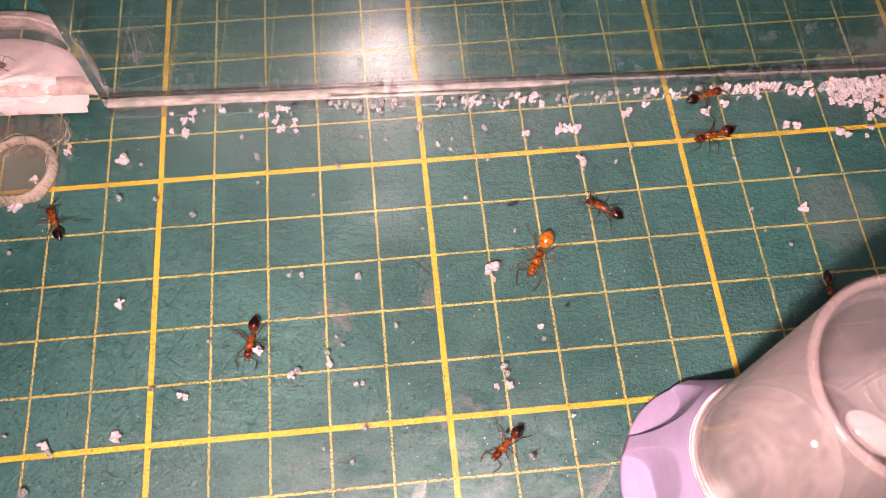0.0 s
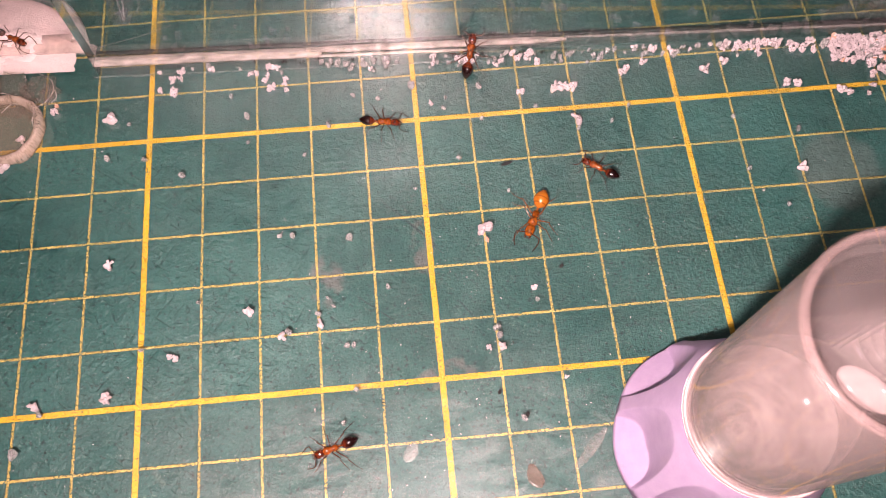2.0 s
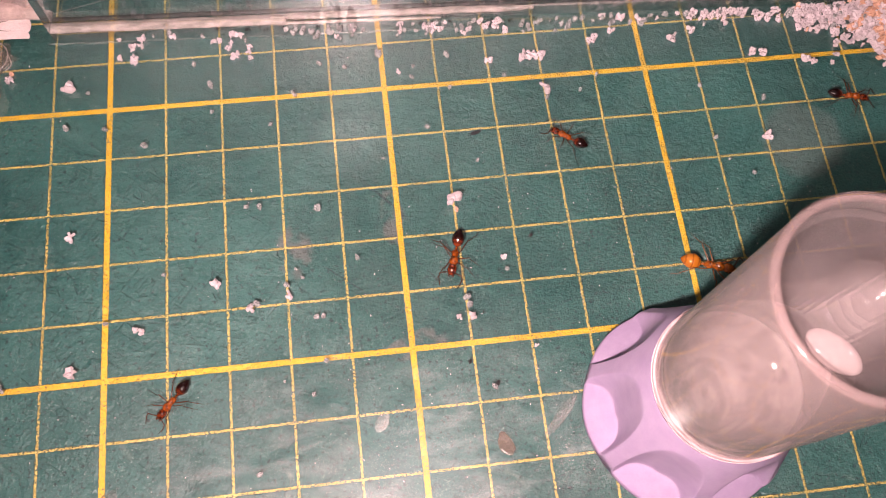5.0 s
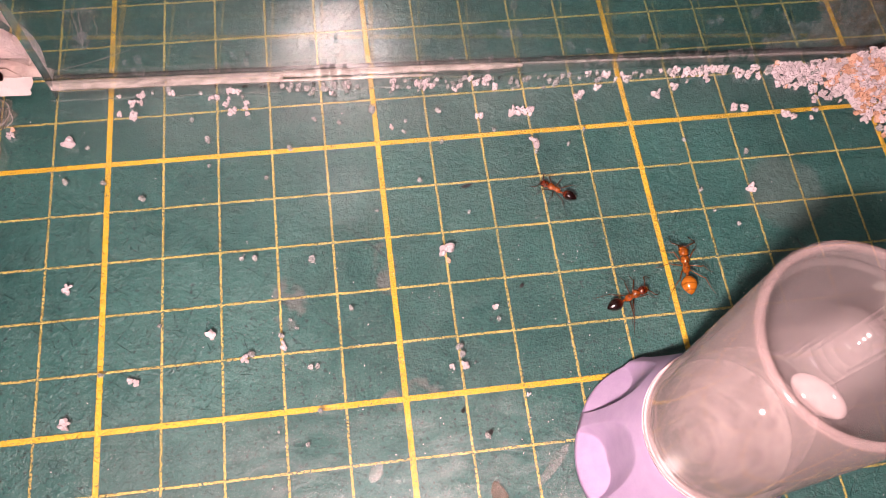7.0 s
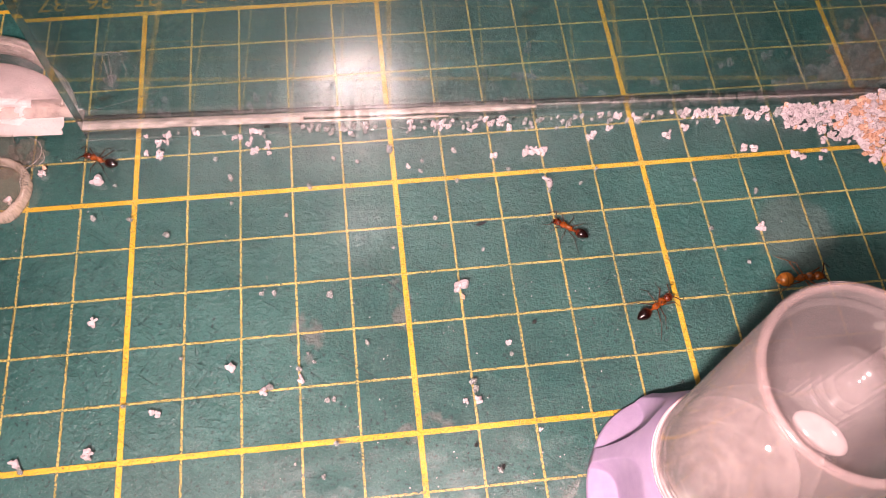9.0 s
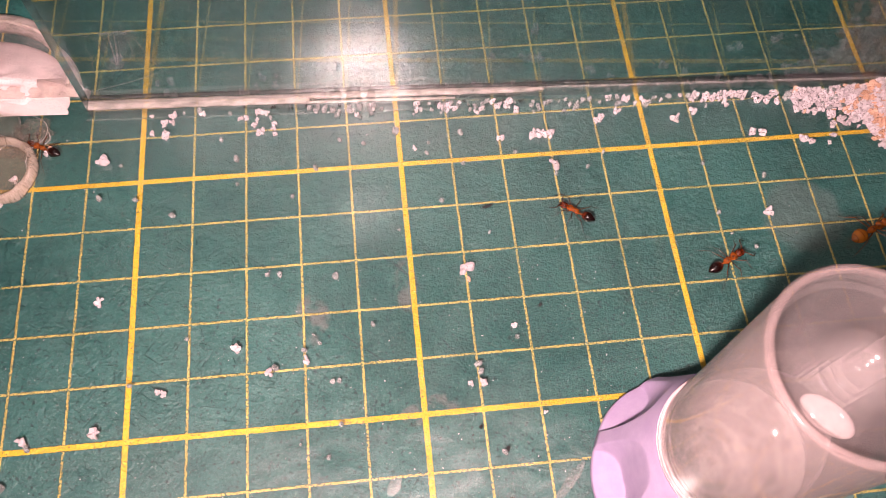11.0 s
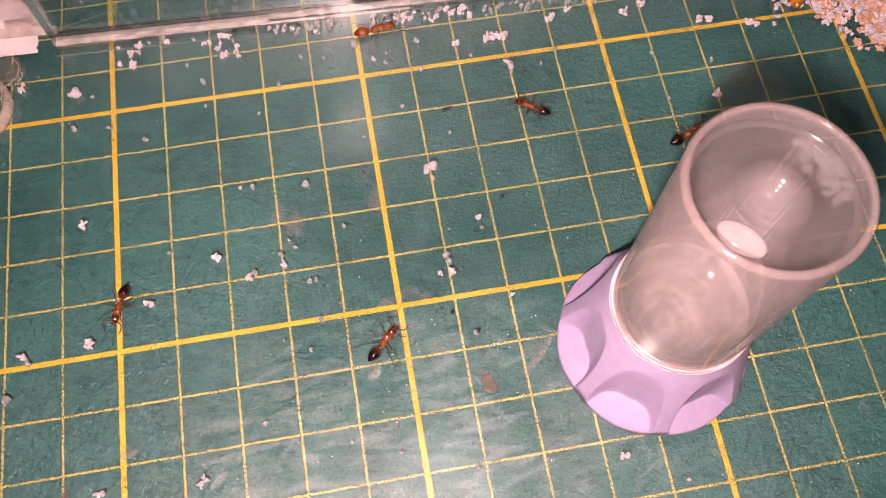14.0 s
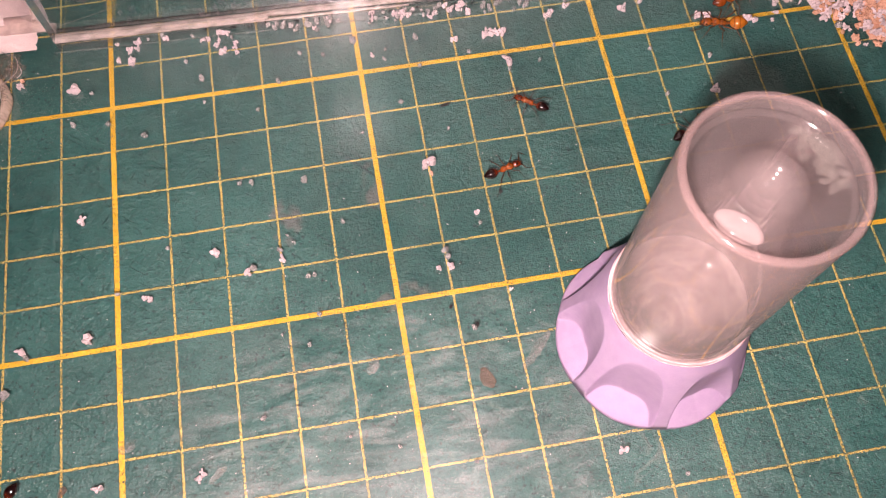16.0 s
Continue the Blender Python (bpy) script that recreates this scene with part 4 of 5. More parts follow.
for x, y, r in [(-5.63, 5.30, 0.14), (-5.48, 2.42, 0.09), (0.96, 2.45, 0.14), (2.92, 4.53, 0.11), (6.83, 3.17, 0.09), (2.62, 5.25, 0.10), (2.79, 5.26, 0.11), (2.95, 5.23, 0.09), (1.96, 5.21, 0.08), (6.98, 4.96, 0.08), (7.17, 4.92, 0.09), (7.98, 4.74, 0.10), (8.10, 4.66, 0.09), (-6.65, 5.58, 0.08), (-7.54, 4.46, 0.10), (-7.43, 4.52, 0.08), (-7.20, 5.02, 0.08), (-3.13, 1.33, 0.09), (-2.58, 0.87, 0.07), (-1.93, 1.04, 0.07), (1.01, 0.36, 0.08), (0.82, 0.37, 0.06), (-5.39, 0.09, 0.10), (-6.55, 0.08, 0.08), (-4.33, 0.66, 0.06), (1.69, 1.33, 0.05), (8.60, 4.75, 0.07), (8.49, 4.60, 0.05)]:
    grain("white", x, y, r)
for x, y, r in [(0.28, 5.14, 0.05), (3.95, 5.47, 0.08), (4.03, 5.55, 0.07), (5.52, 5.38, 0.09), (6.19, 5.82, 0.08), (6.99, 5.82, 0.09), (-5.28, -2.45, 0.08), (-3.66, -2.60, 0.07), (-3.59, -2.50, 0.07), (3.24, -3.33, 0.08), (2.01, -0.24, 0.04), (-4.41, 0.71, 0.05)]:
    grain("white", x, y, r)
# dark crumbs put in for small shadows beside grains
for x, y, r in [(2.21, 1.67, 0.05), (1.28, -0.79, 0.06), (0.89, -0.38, 0.04)]:
    grain("dark", x, y, r)
for x, y, r in [(0.99, 2.29, 0.06), (-6.62, 5.70, 0.05)]:
    grain("tan", x, y, r)
# dark crumbs put in for the shaded gaps between grains along the wall
for i in range(26):
    x = grng.choice((-3.05, -2.4, -1.9, -1.2, -0.5, 0.2, 0.9, 1.4, 2.2, 2.7)) + grng.gauss(0, 0.22)
    grain("dark", x, 6.27 - 0.0394 * x - grng.uniform(0.02, 0.10), grng.uniform(0.018, 0.038))


# grains swept against the foot of the wall: x, spread, how many, share of white
SWEPT = [(-4.55, 0.28, 9, 0.9), (-2.6, 0.35, 14, 0.75), (-3.6, 0.5, 5, 0.2), (-1.5, 0.5, 12, 0.1), (-0.6, 0.45, 16, 0.15), (0.5, 0.35, 11, 0.2), (1.0, 0.2, 9, 0.45), (1.55, 0.25, 10, 0.3),
         (2.15, 0.25, 12, 0.85), (2.9, 0.4, 11, 0.2), (3.7, 0.4, 10, 0.25), (4.35, 0.25, 7, 0.6), (5.2, 0.4, 11, 0.35), (6.0, 0.4, 13, 0.6), (6.55, 0.22, 14, 0.95), (7.1, 0.3, 9, 0.8), (7.75, 0.3, 10, 0.6)]
for x0, spread, count, white in SWEPT:
    for i in range(count):
        x = grng.gauss(x0, spread * 0.6)
        foot = 6.27 - 0.0394 * x
        away = abs(grng.gauss(0.0, 0.2 if x0 < -2 else 0.13))
        if x0 < -2 and white > 0.5:
            away = grng.uniform(0.05, 0.62)
        grain("white" if grng.random() < white else "grey", x, foot - 0.08 - away, grng.uniform(0.045, 0.085))

# heap in the corner
heap = holder("grain_heap")
tagged(heap, "heap of white and tan grains swept into the arena corner", "grain heap")


def heap_edge(x):
    """How far the heap reaches out from the wall at x, in cm."""
    return min(2.05, max(0.0, 0.40 + (x - 7.9) * 0.52 + 0.5 * max(0.0, x - 9.2)))


bm = bmesh.new()
nx, ny = 60, 36
hv = {}
for i in range(nx + 1):
    x = 10.3 + 4.7 * i / nx
    foot = 6.25 - 0.0394 * x
    for j in range(ny + 1):
        f = j / ny
        y = foot - f * heap_edge(x) * 1.0
        h = 0.75 * (1 - f) * min(1.0, (x - 10.3) / 1.6) * min(0.9, 0.14 + 0.2 * (x - 8.6)) + 0.05 * noise.noise((x * 3, y * 3, 0))
        hv[i, j] = bm.verts.new((x * CM, y * CM, FLOOR + max(0.0001, h * CM * (1 if 0 < j < ny else 0.2))))
for i in range(nx):
    for j in range(ny):
        bm.faces.new((hv[i, j], hv[i + 1, j], hv[i + 1, j + 1], hv[i, j + 1]))
part("heap_core", bm, GRAIN_TAN, heap, "tan packed crumbs inside the heap")


def heap_place():
    while True:
        x = 7.9 + 3.6 * grng.random() ** 0.85
        f = grng.random()
        if grng.random() < 0.35 + 0.65 * (1 - f):
            break
    foot = 6.22 - 0.0394 * x
    y = foot - f * heap_edge(x) * grng.uniform(0.9, 1.12)
    h = max(0.0, (1 - f) * max(0.0, min(1.0, (x - 8.6) / 1.6)) * min(0.9, 0.14 + 0.2 * max(0, x - 8.6)))
    return x, y, h


for i in range(300):
    x, y, h = heap_place()
    kind = "tan" if grng.random() < 0.10 + 0.55 * max(0.0, min(1.0, (x - 8.8) / 1.5)) else ("grey" if grng.random() < 0.12 else "white")
    grain(kind, x, y, grng.uniform(0.045, 0.105), heap, max(0.0, h - 0.03))
litter = {"white": ([], []), "tan": ([], [])}
for i in range(1900):
    x, y, h = heap_place()
    x = x + 1.2 * grng.random()
    if x < 9.4 and grng.random() < 0.75:
        continue
    kind = "tan" if grng.random() < 0.12 + 0.6 * max(0.0, min(1.0, (x - 9.2) / 1.3)) else "white"
    me = grng.choice(SETS[kind + "_fine"])
    s = grng.uniform(0.03, 0.12) * CM
    m = Matrix.LocRotScale((x * CM, y * CM, FLOOR + max(0, h - 0.02) * CM), Euler((grng.uniform(-1, 1), grng.uniform(-1, 1), grng.uniform(0, 6))), (s, s, s))
    verts, faces = litter[kind]
    base = len(verts)
    verts += [tuple(m @ v.co) for v in me.vertices]
    faces += [tuple(base + k for k in p.vertices) for p in me.polygons]
for kind, mat in (("white", GRAIN_WHITE), ("tan", GRAIN_TAN)):
    me = bpy.data.meshes.new("grain_litter")
    me.from_pydata(litter[kind][0], [], litter[kind][1])
    me.materials.append(mat)
    small = new("grain_litter", me)
    small.parent = heap
    tagged(small, "small " + kind + " grains of the heap", kind="stuff")


# fine dirt all over the arena floor
for name, mat, count, r0, r1, label in (("dark_specks", GRAIN_DARK, 300, 0.006, 0.016, "tiny dark specks of dirt strewn over the arena floor"), ("pale_specks", GRAIN_WHITE, 460, 0.004, 0.013, "tiny pale specks strewn over the arena floor")):
    verts, faces = [], []
    for i in range(count):
        x, y = (grng.uniform(-8.5, 9.5), grng.uniform(-4.5, 6.0)) if i % 2 else (grng.gauss(1.5, 2.6), grng.gauss(0.8, 2.0))
        if math.hypot(x - 4.2, y + 1.5) < 1.7 or y > 6.0:
            continue
        me = grng.choice(SETS["dark"])
        r = grng.uniform(r0, r1) * CM
        m = Matrix.LocRotScale((x * CM, y * CM, FLOOR), Euler((0, 0, grng.uniform(0, 6.28))), (r * grng.uniform(0.8, 2.0), r, r * 0.7))
        base = len(verts)
        verts += [tuple(m @ v.co) for v in me.vertices]
        faces += [tuple(base + k for k in p.vertices) for p in me.polygons]
    me = bpy.data.meshes.new(name)
    me.from_pydata(verts, [], faces)
    me.materials.append(mat)
    tagged(new(name, me), label, "dirt", kind="stuff")


# ---- flakes and shreds ----
def flake(x, y, rx, ry, turn, mat, label, seed, curl=0.0004):
    bm = bmesh.new()
    n = 18
    rim, top = [], []
    for i in range(n):
        a = 2 * math.pi * i / n
        w = 1 + 0.35 * noise.noise((math.cos(a) * 1.6 + seed, math.sin(a) * 1.6, seed))
        px, py = rx * CM * w * math.cos(a), ry * CM * w * math.sin(a)
        lift = 0.0001 + curl * (noise.noise((px * 700 + seed, py * 700, 2)) + 0.6)
        rim.append(bm.verts.new((px, py, max(0.00004, lift - 0.00012))))
        top.append(bm.verts.new((px * 0.97, py * 0.97, max(0.0001, lift))))
    for i in range(n):
        j = (i + 1) % n
        bm.faces.new((rim[i], rim[j], top[j], top[i]))
    bm.faces.new(top)
    bm.faces.new(rim[::-1])
    ob = part("flake", bm, mat, smooth=False)
    ob.matrix_basis = pose(x * CM, y * CM, FLOOR, 0, 0, turn)
    return tagged(ob, label, "flake", "flakes on the mat")


flake(1.28, -1.75, 0.12, 0.18, 20, FLAKE_BROWN, "small brown curled flake on the mat", 1.0, 0.00015)
flake(-0.62, -1.20, 0.18, 0.10, 60, SMEAR, "pale clear shred on the mat", 2.0, 0.00008)
flake(-4.80, -1.86, 0.16, 0.09, 30, SMEAR, "glassy clear shred beside a thick line", 3.0, 0.00008)
flake(-3.35, -2.55, 0.22, 0.05, 40, SMEAR, "narrow clear wing shred on the mat", 4.0, 0.00008)
flake(1.52, 3.74, 0.11, 0.03, 10, GRAIN_DARK, "thin dark sliver on the mat", 5.0)
flake(-5.85, -2.4, 0.10, 0.05, 60, FLAKE_BROWN, "brown sliver on the mat", 6.0)
flake(2.22, -1.40, 0.46, 0.08, 46, SMEAR, "pale clear smear of glue beside the feeder", 7.0, 0.00008)


# ---- ants ----
LEGS = [(0.20, 0.055, 0.46, 0.34, 0.30), (0.12, 0.06, 0.06, 0.46, 0.10), (0.04, 0.055, -0.34, 0.44, -0.14)]


def ant(length, body, gaster, label, spread=1.0, gaster_size=1.0):
    """An ant that looks along +x, its middle at the origin."""
    L = length * CM
    a = holder("ant")
    tagged(a, label, "ant", "ants in the arena")

    def sized(bm):
        for v in bm.verts:
            v.co *= L
        return bm
    # head
    bm = bmesh.new()
    vs = blob(bm, (0.0, 0, 0), (0.118, 0.090, 0.082), (0, 12, 0), 20, 12)
    for v in vs:
        if v.co.x < -0.04:
            v.co.y *= 1.12
    head = part("head", sized(bm), ANT_HEAD if body is ANT_RED else body, a)
    head.matrix_basis = pose(0.385 * L, 0, 0.135 * L)
    for s in (1, -1):
        bm = bmesh.new()
        blob(bm, (0.015, s * 0.078, 0.025), (0.022, 0.014, 0.02), (0, 0, 0), 10, 7)
        part("eye", sized(bm), ANT_EYE, head)
        bm = bmesh.new()
        rod(bm, [(0.08, s * 0.045, -0.015), (0.12, s * 0.045, -0.03), (0.145, s * 0.012, -0.035)], [0.02, 0.017, 0.006], 7)
        part("mandible", sized(bm), ANT_LEG, head)
        bm = bmesh.new()
        rod(bm, [(0.065, s * 0.035, 0.035), (0.10, s * 0.12, 0.075), (0.13, s * 0.21, 0.085), (0.19, s * 0.22, 0.03), (0.26, s * 0.20, -0.04), (0.33, s * 0.165, -0.09)], [0.011, 0.012, 0.013, 0.010, 0.011, 0.008], 6)
        part("antenna", sized(bm), ANT_LEG, head)
    # mid body: pronotum, mesonotum and propodeum as one lobed form
    bm = bmesh.new()
    rings = []
    for x, w, h, z in ((0.30, 0.030, 0.030, 0.135), (0.275, 0.052, 0.048, 0.14), (0.235, 0.066, 0.062, 0.148), (0.19, 0.064, 0.062, 0.15), (0.15, 0.050, 0.052, 0.146), (0.125, 0.040, 0.046, 0.142), (0.10, 0.045, 0.050, 0.142), (0.06, 0.054, 0.058, 0.138), (0.01, 0.049, 0.054, 0.125), (-0.03, 0.032, 0.036, 0.11), (-0.04, 0.014, 0.016, 0.10)):
        rings.append([bm.verts.new((x, 1.35 * w * math.cos(2 * math.pi * i / 16), z + 1.4 * h * math.sin(2 * math.pi * i / 16))) for i in range(16)])
    for p, q in zip(rings, rings[1:]):
        for i in range(16):
            bm.faces.new((p[i], p[(i + 1) % 16], q[(i + 1) % 16], q[i]))
    bm.faces.new(rings[0][::-1]), bm.faces.new(rings[-1])
    bmesh.ops.recalc_face_normals(bm, faces=bm.faces)
    part("thorax", sized(bm), body, a)
    bm = bmesh.new()
    blob(bm, (-0.062, 0, 0.118), (0.024, 0.026, 0.045), (0, -8, 0), 12, 8)
    rod(bm, [(-0.03, 0, 0.1), (-0.105, 0, 0.1)], [0.016, 0.018], 8)
    part("petiole", sized(bm), body, a)
    # rear body with its segments
    bm = bmesh.new()
    rings, g = [], gaster_size
    for i in range(25):
        f = i / 24
        w = math.sin(math.pi * min(1.0, f * 0.97 + 0.015) ** 0.82)
        w = max(0.03, w ** 0.78) * 0.126 * g * (1 - 0.025 * (1 if i % 6 == 0 else 0))
        x = 0.175 - 0.37 * f
        rings.append([bm.verts.new((x, w * math.cos(2 * math.pi * k / 20), 0.92 * w * math.sin(2 * math.pi * k / 20))) for k in range(20)])
    for p, q in zip(rings, rings[1:]):
        for k in range(20):
            bm.faces.new((p[k], p[(k + 1) % 20], q[(k + 1) % 20], q[k]))
    bm.faces.new(rings[0][::-1]), bm.faces.new(rings[-1])
    bmesh.ops.recalc_face_normals(bm, faces=bm.faces)
    rear = part("gaster", sized(bm), gaster, a)
    rear.matrix_basis = pose(-0.272 * L, 0, 0.135 * L, 0, 4, 0)
    legs = []
    for s in (1, -1):
        for cx, cy, tx, ty, kx in LEGS:
            tx, ty2 = cx + 1.15 * (tx - cx), 1.12 * ty * spread
            bm = bmesh.new()
            dx, dy = tx - cx, s * (ty2 - cy)
            rod(bm, [(0, 0, 0), (0.10 * dx, 0.12 * dy, 0.01), (0.46 * dx + 0.03 * (1 if dx > 0 else -1), 0.50 * dy, 0.105), (0.50 * dx, 0.54 * dy, 0.10), (0.84 * dx, 0.88 * dy, -0.07), (dx, dy, -0.096), (1.10 * dx, 1.08 * dy, -0.100)],
                [0.014, 0.013, 0.011, 0.009, 0.006, 0.004, 0.0035], 6)
            leg = part("leg", sized(bm), ANT_LEG if body is ANT_RED else ANT_LEG_AMBER, a)
            leg.matrix_basis = pose(cx * L, s * cy * L, 0.102 * L)
            legs.append((leg, cx * L, s * cy * L, 0.102 * L, s))
    return a, legs


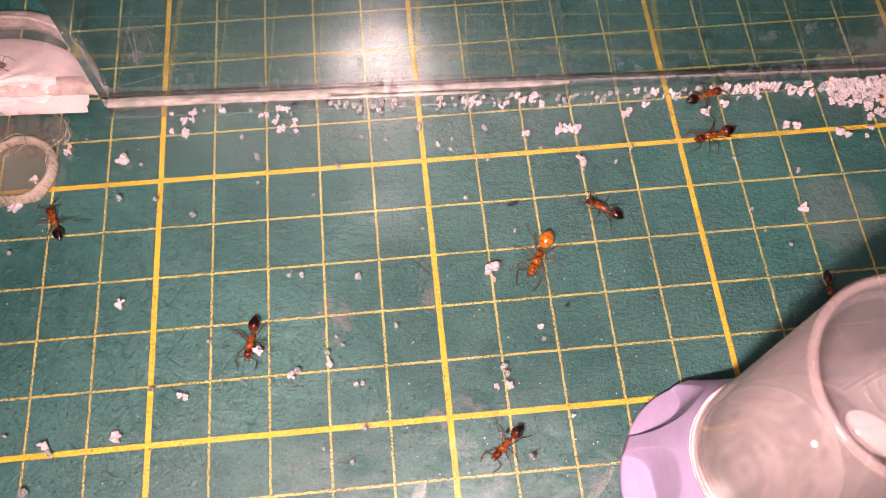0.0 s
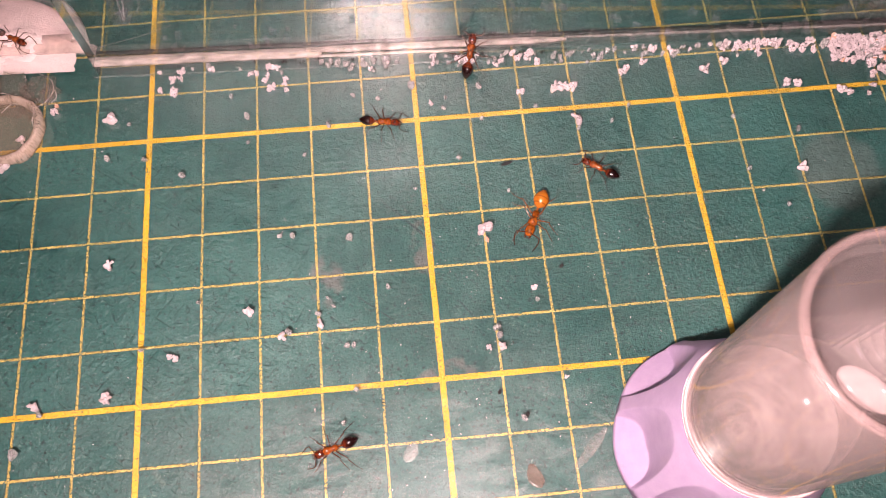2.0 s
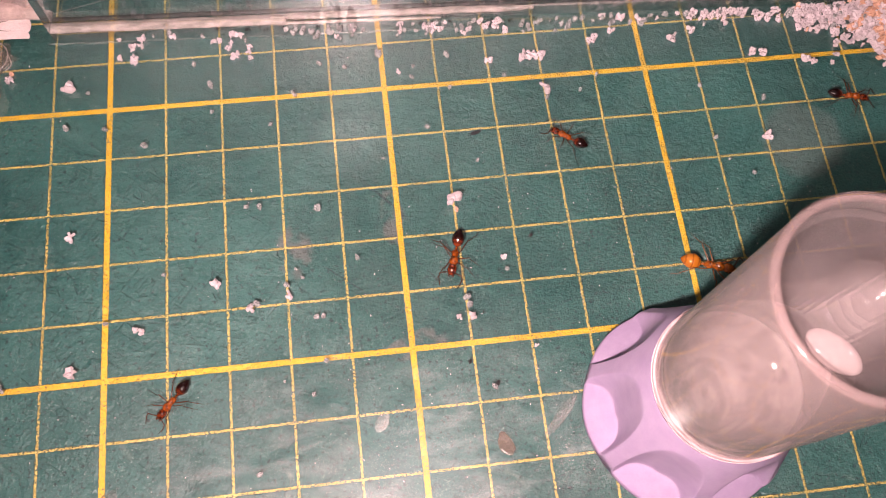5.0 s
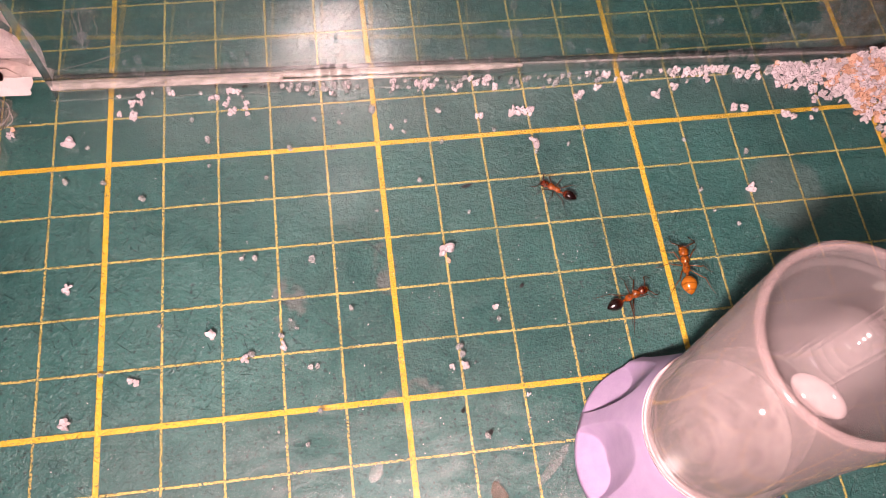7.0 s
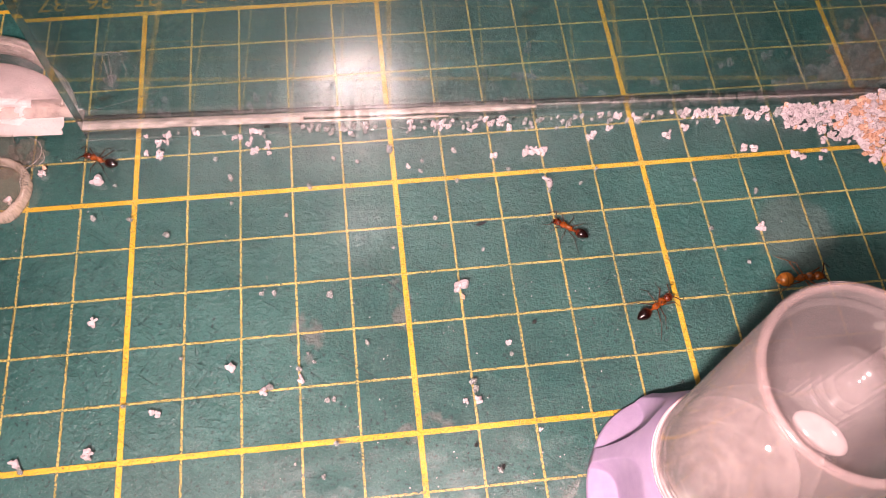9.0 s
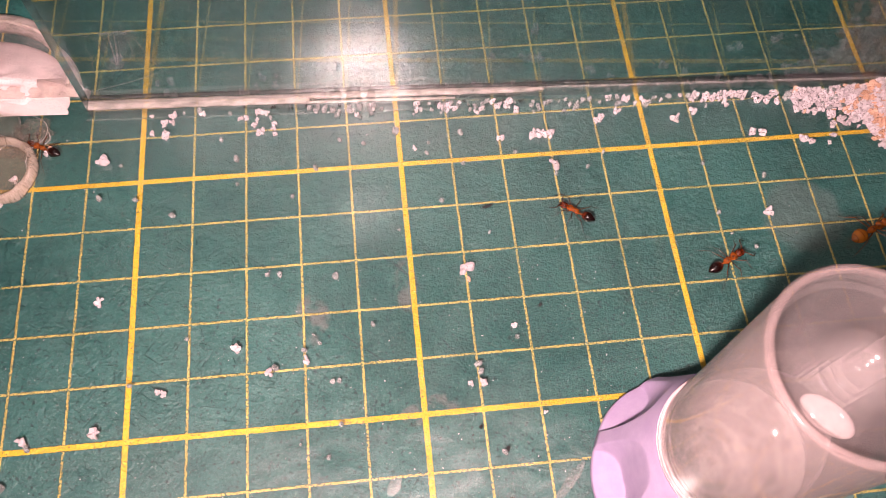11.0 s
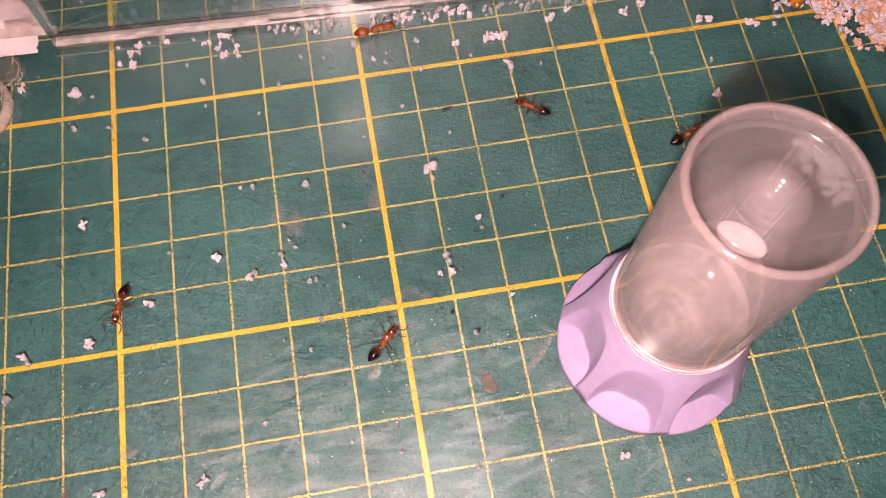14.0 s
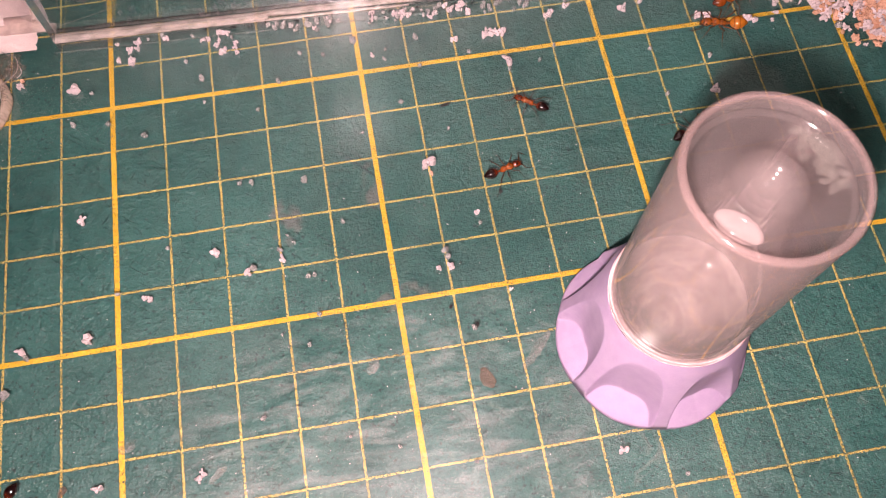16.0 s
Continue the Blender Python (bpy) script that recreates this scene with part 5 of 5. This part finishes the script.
TRAVEL = [
    (ant(0.98, ANT_GOLD, GASTER_GOLD, "large amber ant with a dark-banded rear walking past the feeder", 0.95, 1.12), [
        (0.00, 1.88, 2.70, -120.7), (0.50, 1.87, 2.71, -122.6), (1.00, 1.87, 2.74, -121.6), (1.50, 1.89, 2.72, -120.9), (2.00, 1.91, 2.69, -116.5),
        (2.50, 2.14, 2.30, -64.1), (3.00, 2.57, 1.06, -82.4), (5.50, 5.30, 0.82, -9.0), (6.00, 5.25, 0.82, 0.4), (6.50, 5.09, 1.08, 62.7),
        (7.00, 5.16, 1.62, 85.8), (7.50, 5.60, 2.28, 51.4), (8.00, 6.38, 2.30, -17.0), (8.50, 6.71, 2.13, -15.8), (9.00, 7.20, 2.03, 0.8),
        (11.50, 8.73, 3.09, 37.3), (12.00, 8.77, 3.98, 83.0), (12.50, 8.80, 4.41, 75.1), (13.00, 8.94, 4.67, 63.7), (13.50, 9.07, 4.95, 68.3),
        (14.00, 9.14, 5.26, 76.6), (14.50, 9.22, 5.35, 135.0), (15.00, 9.05, 5.00, 144.6), (15.50, 8.18, 4.91, 182.6), (16.00, 7.47, 4.63, 168.4),
    ]),
    (ant(0.76, ANT_RED, GASTER_RED, "red-brown ant standing still near the middle of the mat", 0.95, 1.00), [
        (0.00, 3.19, 3.44, 145.0), (16.00, 3.19, 3.44, 145.0),
    ]),
    (ant(0.76, ANT_RED, GASTER_RED, "red-brown ant with a dark rear wandering over the mat", 1.00, 1.00), [
        (0.00, 0.89, -0.56, -138.1), (0.50, 1.07, -1.08, -95.7), (1.00, 1.08, -1.99, -106.6), (1.25, 0.48, -1.93, -160.0),
        (1.50, -0.16, -1.22, -209.1), (2.00, -1.76, -1.02, -162.9), (2.50, -2.30, -1.56, -120.1), (3.00, -2.72, -1.19, -194.0),
        (5.50, -4.70, -0.48, -123.2), (5.75, -5.29, -0.52, -185.0), (6.00, -5.74, -0.12, -228.8), (6.50, -5.94, 1.63, -258.0),
        (7.00, -7.44, 2.86, -255.0), (7.50, -6.76, 4.13, -300.0), (8.00, -5.44, 4.94, -313.3), (8.50, -4.49, 5.70, -268.0),
        (9.00, -5.55, 5.74, -205.5), (11.50, -6.71, 5.55, -210.0), (12.00, -6.41, 4.74, -260.0), (12.50, -6.40, 4.62, -267.0),
        (12.75, -6.17, 4.23, -350.0), (13.00, -5.68, 3.37, -433.1), (13.50, -4.74, 1.79, -423.7), (14.00, -4.84, 0.76, -470.0),
        (14.50, -5.52, -0.09, -513.2), (15.00, -5.58, -0.93, -462.4), (15.50, -6.09, -1.63, -501.9), (16.00, -6.76, -2.42, -490.0),
    ]),
    (ant(0.80, ANT_RED, GASTER_RED, "dark-tailed red ant crossing the lower mat", 1.00, 1.00), [
        (0.00, -3.22, 1.60, -101.3), (0.50, -2.55, -1.13, -85.7), (0.80, -2.36, -2.62, -84.0), (1.20, -2.26, -4.58, -70.0),
        (4.00, -2.55, -5.16, -30.0), (8.00, -3.33, -5.26, 10.0), (12.40, -3.92, -4.58, 40.0), (13.00, -3.29, -3.11, 42.0),
        (13.50, -1.96, -2.01, 15.6), (14.00, -0.42, -0.78, 44.2), (14.50, 0.82, -0.02, 43.5), (15.00, 1.39, 0.47, 26.4), (15.50, 1.39, 1.20, 78.5),
        (16.00, 2.31, 2.10, 14.3),
    ]),
    (ant(0.88, ANT_GOLD, GASTER_AMBER, "orange ant running along the foot of the acrylic wall", 0.90, 1.00), [
        (0.00, -10.38, 5.60, 0.0), (4.40, -9.79, 5.60, 0.0), (5.00, -7.74, 5.55, 10.0), (5.30, -6.27, 5.74, 50.0), (5.50, -5.92, 5.81, 99.5),
        (6.00, -5.80, 6.12, 135.2), (6.50, -6.15, 5.89, 161.7), (7.00, -7.25, 5.69, 170.0), (7.50, -8.81, 5.60, 178.0), (9.20, -10.38, 5.21, 235.0),
        (10.60, -9.99, 5.01, 300.0), (11.50, -8.71, 5.30, 350.0), (12.00, -7.38, 5.46, 360.4), (12.50, -5.94, 5.75, 359.9),
        (13.00, -4.01, 6.00, 354.8), (13.50, -2.37, 5.44, 347.4), (14.00, 0.37, 5.78, 367.3), (14.50, 2.51, 5.56, 351.8), (15.00, 4.19, 5.54, 349.7),
        (15.50, 6.04, 5.53, 349.9), (16.00, 7.76, 5.19, 367.9),
    ]),
    (ant(0.84, ANT_RED, GASTER_RED, "red ant running into the grain heap", 0.90, 0.95), [
        (0.00, 5.52, 5.72, 16.9), (0.50, 7.07, 5.63, -10.7), (1.00, 9.13, 5.30, 4.4), (1.50, 11.34, 5.11, 0.0), (2.00, 12.90, 5.01, 0.0),
        (16.00, 13.00, 4.91, 0.0),
    ]),
    (ant(0.88, ANT_RED, GASTER_RED, "red ant with a black glossy rear, climbing the wall", 1.00, 1.00), [
        (0.00, 5.58, 4.84, -166.3), (0.50, 4.28, 5.17, -200.5), (1.00, 2.25, 5.43, -174.9), (1.50, 0.89, 5.65, -237.4),
        (2.00, 1.10, 5.99, -288.0, 0.18, 42.0), (2.50, 1.12, 6.07, -284.0, 0.32, 66.0), (2.66, 1.09, 6.07, -230.0, 0.12, 20.0),
        (2.82, 0.95, 5.74, -160.0), (3.00, 0.80, 5.19, -105.2), (5.50, 0.96, 1.11, -107.9), (5.75, 1.36, 1.00, -60.0), (6.00, 2.02, 1.01, -14.4),
        (6.50, 3.60, 0.98, 16.5), (7.00, 3.98, 1.22, 21.5), (7.50, 3.66, 1.38, 66.3), (8.00, 3.66, 1.45, 66.2), (8.50, 3.69, 1.51, 66.1),
        (9.00, 4.39, 1.72, 29.6), (10.20, 5.18, 1.98, 28.0), (11.50, 5.97, 2.30, 26.0), (12.00, 6.01, 2.34, 31.3), (12.50, 6.00, 2.36, 29.2),
        (13.00, 5.95, 2.32, 18.1), (13.50, 5.97, 2.32, 19.0), (14.00, 5.96, 2.33, 20.3), (14.50, 5.96, 2.30, 20.7), (15.00, 5.97, 2.33, 22.7),
        (15.50, 5.99, 2.31, 21.6), (16.00, 6.04, 2.32, 23.7),
    ]),
    (ant(0.79, ANT_RED, GASTER_RED, "red-brown ant running across the mat", 1.00, 0.95), [
        (0.00, -6.72, 4.04, 111.5), (0.50, -6.44, 4.61, 62.0), (1.00, -5.00, 4.79, 14.8), (1.50, -2.59, 5.02, 7.5), (2.00, -0.71, 4.79, -10.7),
        (2.50, 1.15, 4.56, -0.2), (3.00, 2.60, 4.70, -13.9), (5.50, 9.27, 3.15, -15.4), (5.75, 9.38, 2.76, -80.0), (6.00, 8.92, 2.41, -144.8),
        (6.50, 7.98, 2.21, -163.3), (7.00, 7.43, 1.59, -140.0), (7.60, 6.84, 0.90, -140.0), (16.00, 6.79, 0.85, -140.0),
    ]),
    (ant(0.74, ANT_RED, GASTER_RED, "dark red ant coming out of the nest port", 0.95, 0.90), [
        (0.00, -8.35, 7.60, 2.0, 0.07), (0.50, -8.25, 7.40, -20.0, 0.05), (1.00, -7.98, 7.12, -20.0, 0.05), (1.50, -7.86, 7.26, -10.0, 0.05), (2.00, -7.60, 7.28, -32.0, 0.04),
        (2.50, -7.27, 7.18, -38.0, 0.04), (3.00, -7.10, 6.98, -62.0, 0.03), (3.20, -7.15, 6.92, -75.0, 0.03), (4.20, -7.45, 6.60, -110.0), (5.30, -6.90, 6.60, -75.0),
        (6.00, -6.70, 6.48, -80.0), (6.50, -6.68, 6.12, -78.0), (6.75, -6.90, 6.50, -160.0), (7.00, -7.05, 7.02, -235.0, 0.03), (7.50, -8.10, 7.45, -190.0, 0.06),
        (8.20, -9.30, 7.50, -180.0, 0.05), (16.00, -9.40, 7.50, -180.0, 0.05),
    ]),
    (ant(0.66, ANT_RED, GASTER_RED, "red ant in the shade behind the feeder", 0.90, 0.90), [
        (0.00, 6.84, 1.60, -95.3), (0.40, 6.74, 1.10, -100.0), (1.00, 6.25, 0.27, -130.0), (16.00, 6.15, 0.22, -130.0),
    ]),
]



def motions():
    walk(phone_torch, TORCH_ROWS)
    for (thing, legs), rows in TRAVEL:
        keyed = [(t, pose(x * CM, y * CM, FLOOR + (row[0] if row else 0.0) * CM, 0, -(row[1] if len(row) > 1 else 0.0), h)) for t, x, y, h, *row in rows]
        walk(thing, keyed)
        # tripod gait: steps as long as the thing moves
        swing = {i: [] for i in range(6)}
        phase = 0.0
        steps = 128
        for k in range(steps + 1):
            t = 16.0 * k / steps
            j = max(i for i, r in enumerate(rows) if r[0] <= t + 1e-6)
            n = min(j + 1, len(rows) - 1)
            dt = rows[n][0] - rows[j][0]
            far = math.hypot(rows[n][1] - rows[j][1], rows[n][2] - rows[j][2]) + abs(rows[n][3] - rows[j][3]) / 90
            speed = far / dt if dt > 0 else 0.0
            phase += min(1.9, 0.9 + 0.3 * speed) if speed > 0.25 else 0.0
            for i in range(6):
                side = 1 if i < 3 else -1
                group = (i % 3 + (i // 3)) % 2
                amount = min(1.0, speed / 0.8) if speed > 0.25 else 0.0
                swing[i].append((t, side * (20 * amount * math.sin(phase + math.pi * group) + 5 * math.sin(i * 2.1 + thing.location.x * 300)), 5 * amount * max(0.0, math.cos(phase + math.pi * group))))
        for i, (leg, x, y, z, s) in enumerate(legs):
            kept = [r for n, r in enumerate(swing[i]) if n in (0, steps) or r[1:] != swing[i][n - 1][1:] or r[1:] != swing[i][n + 1][1:]]
            walk(leg, [(t, pose(x, y, z, s * lift, 0, a)) for t, a, lift in kept])


motions()
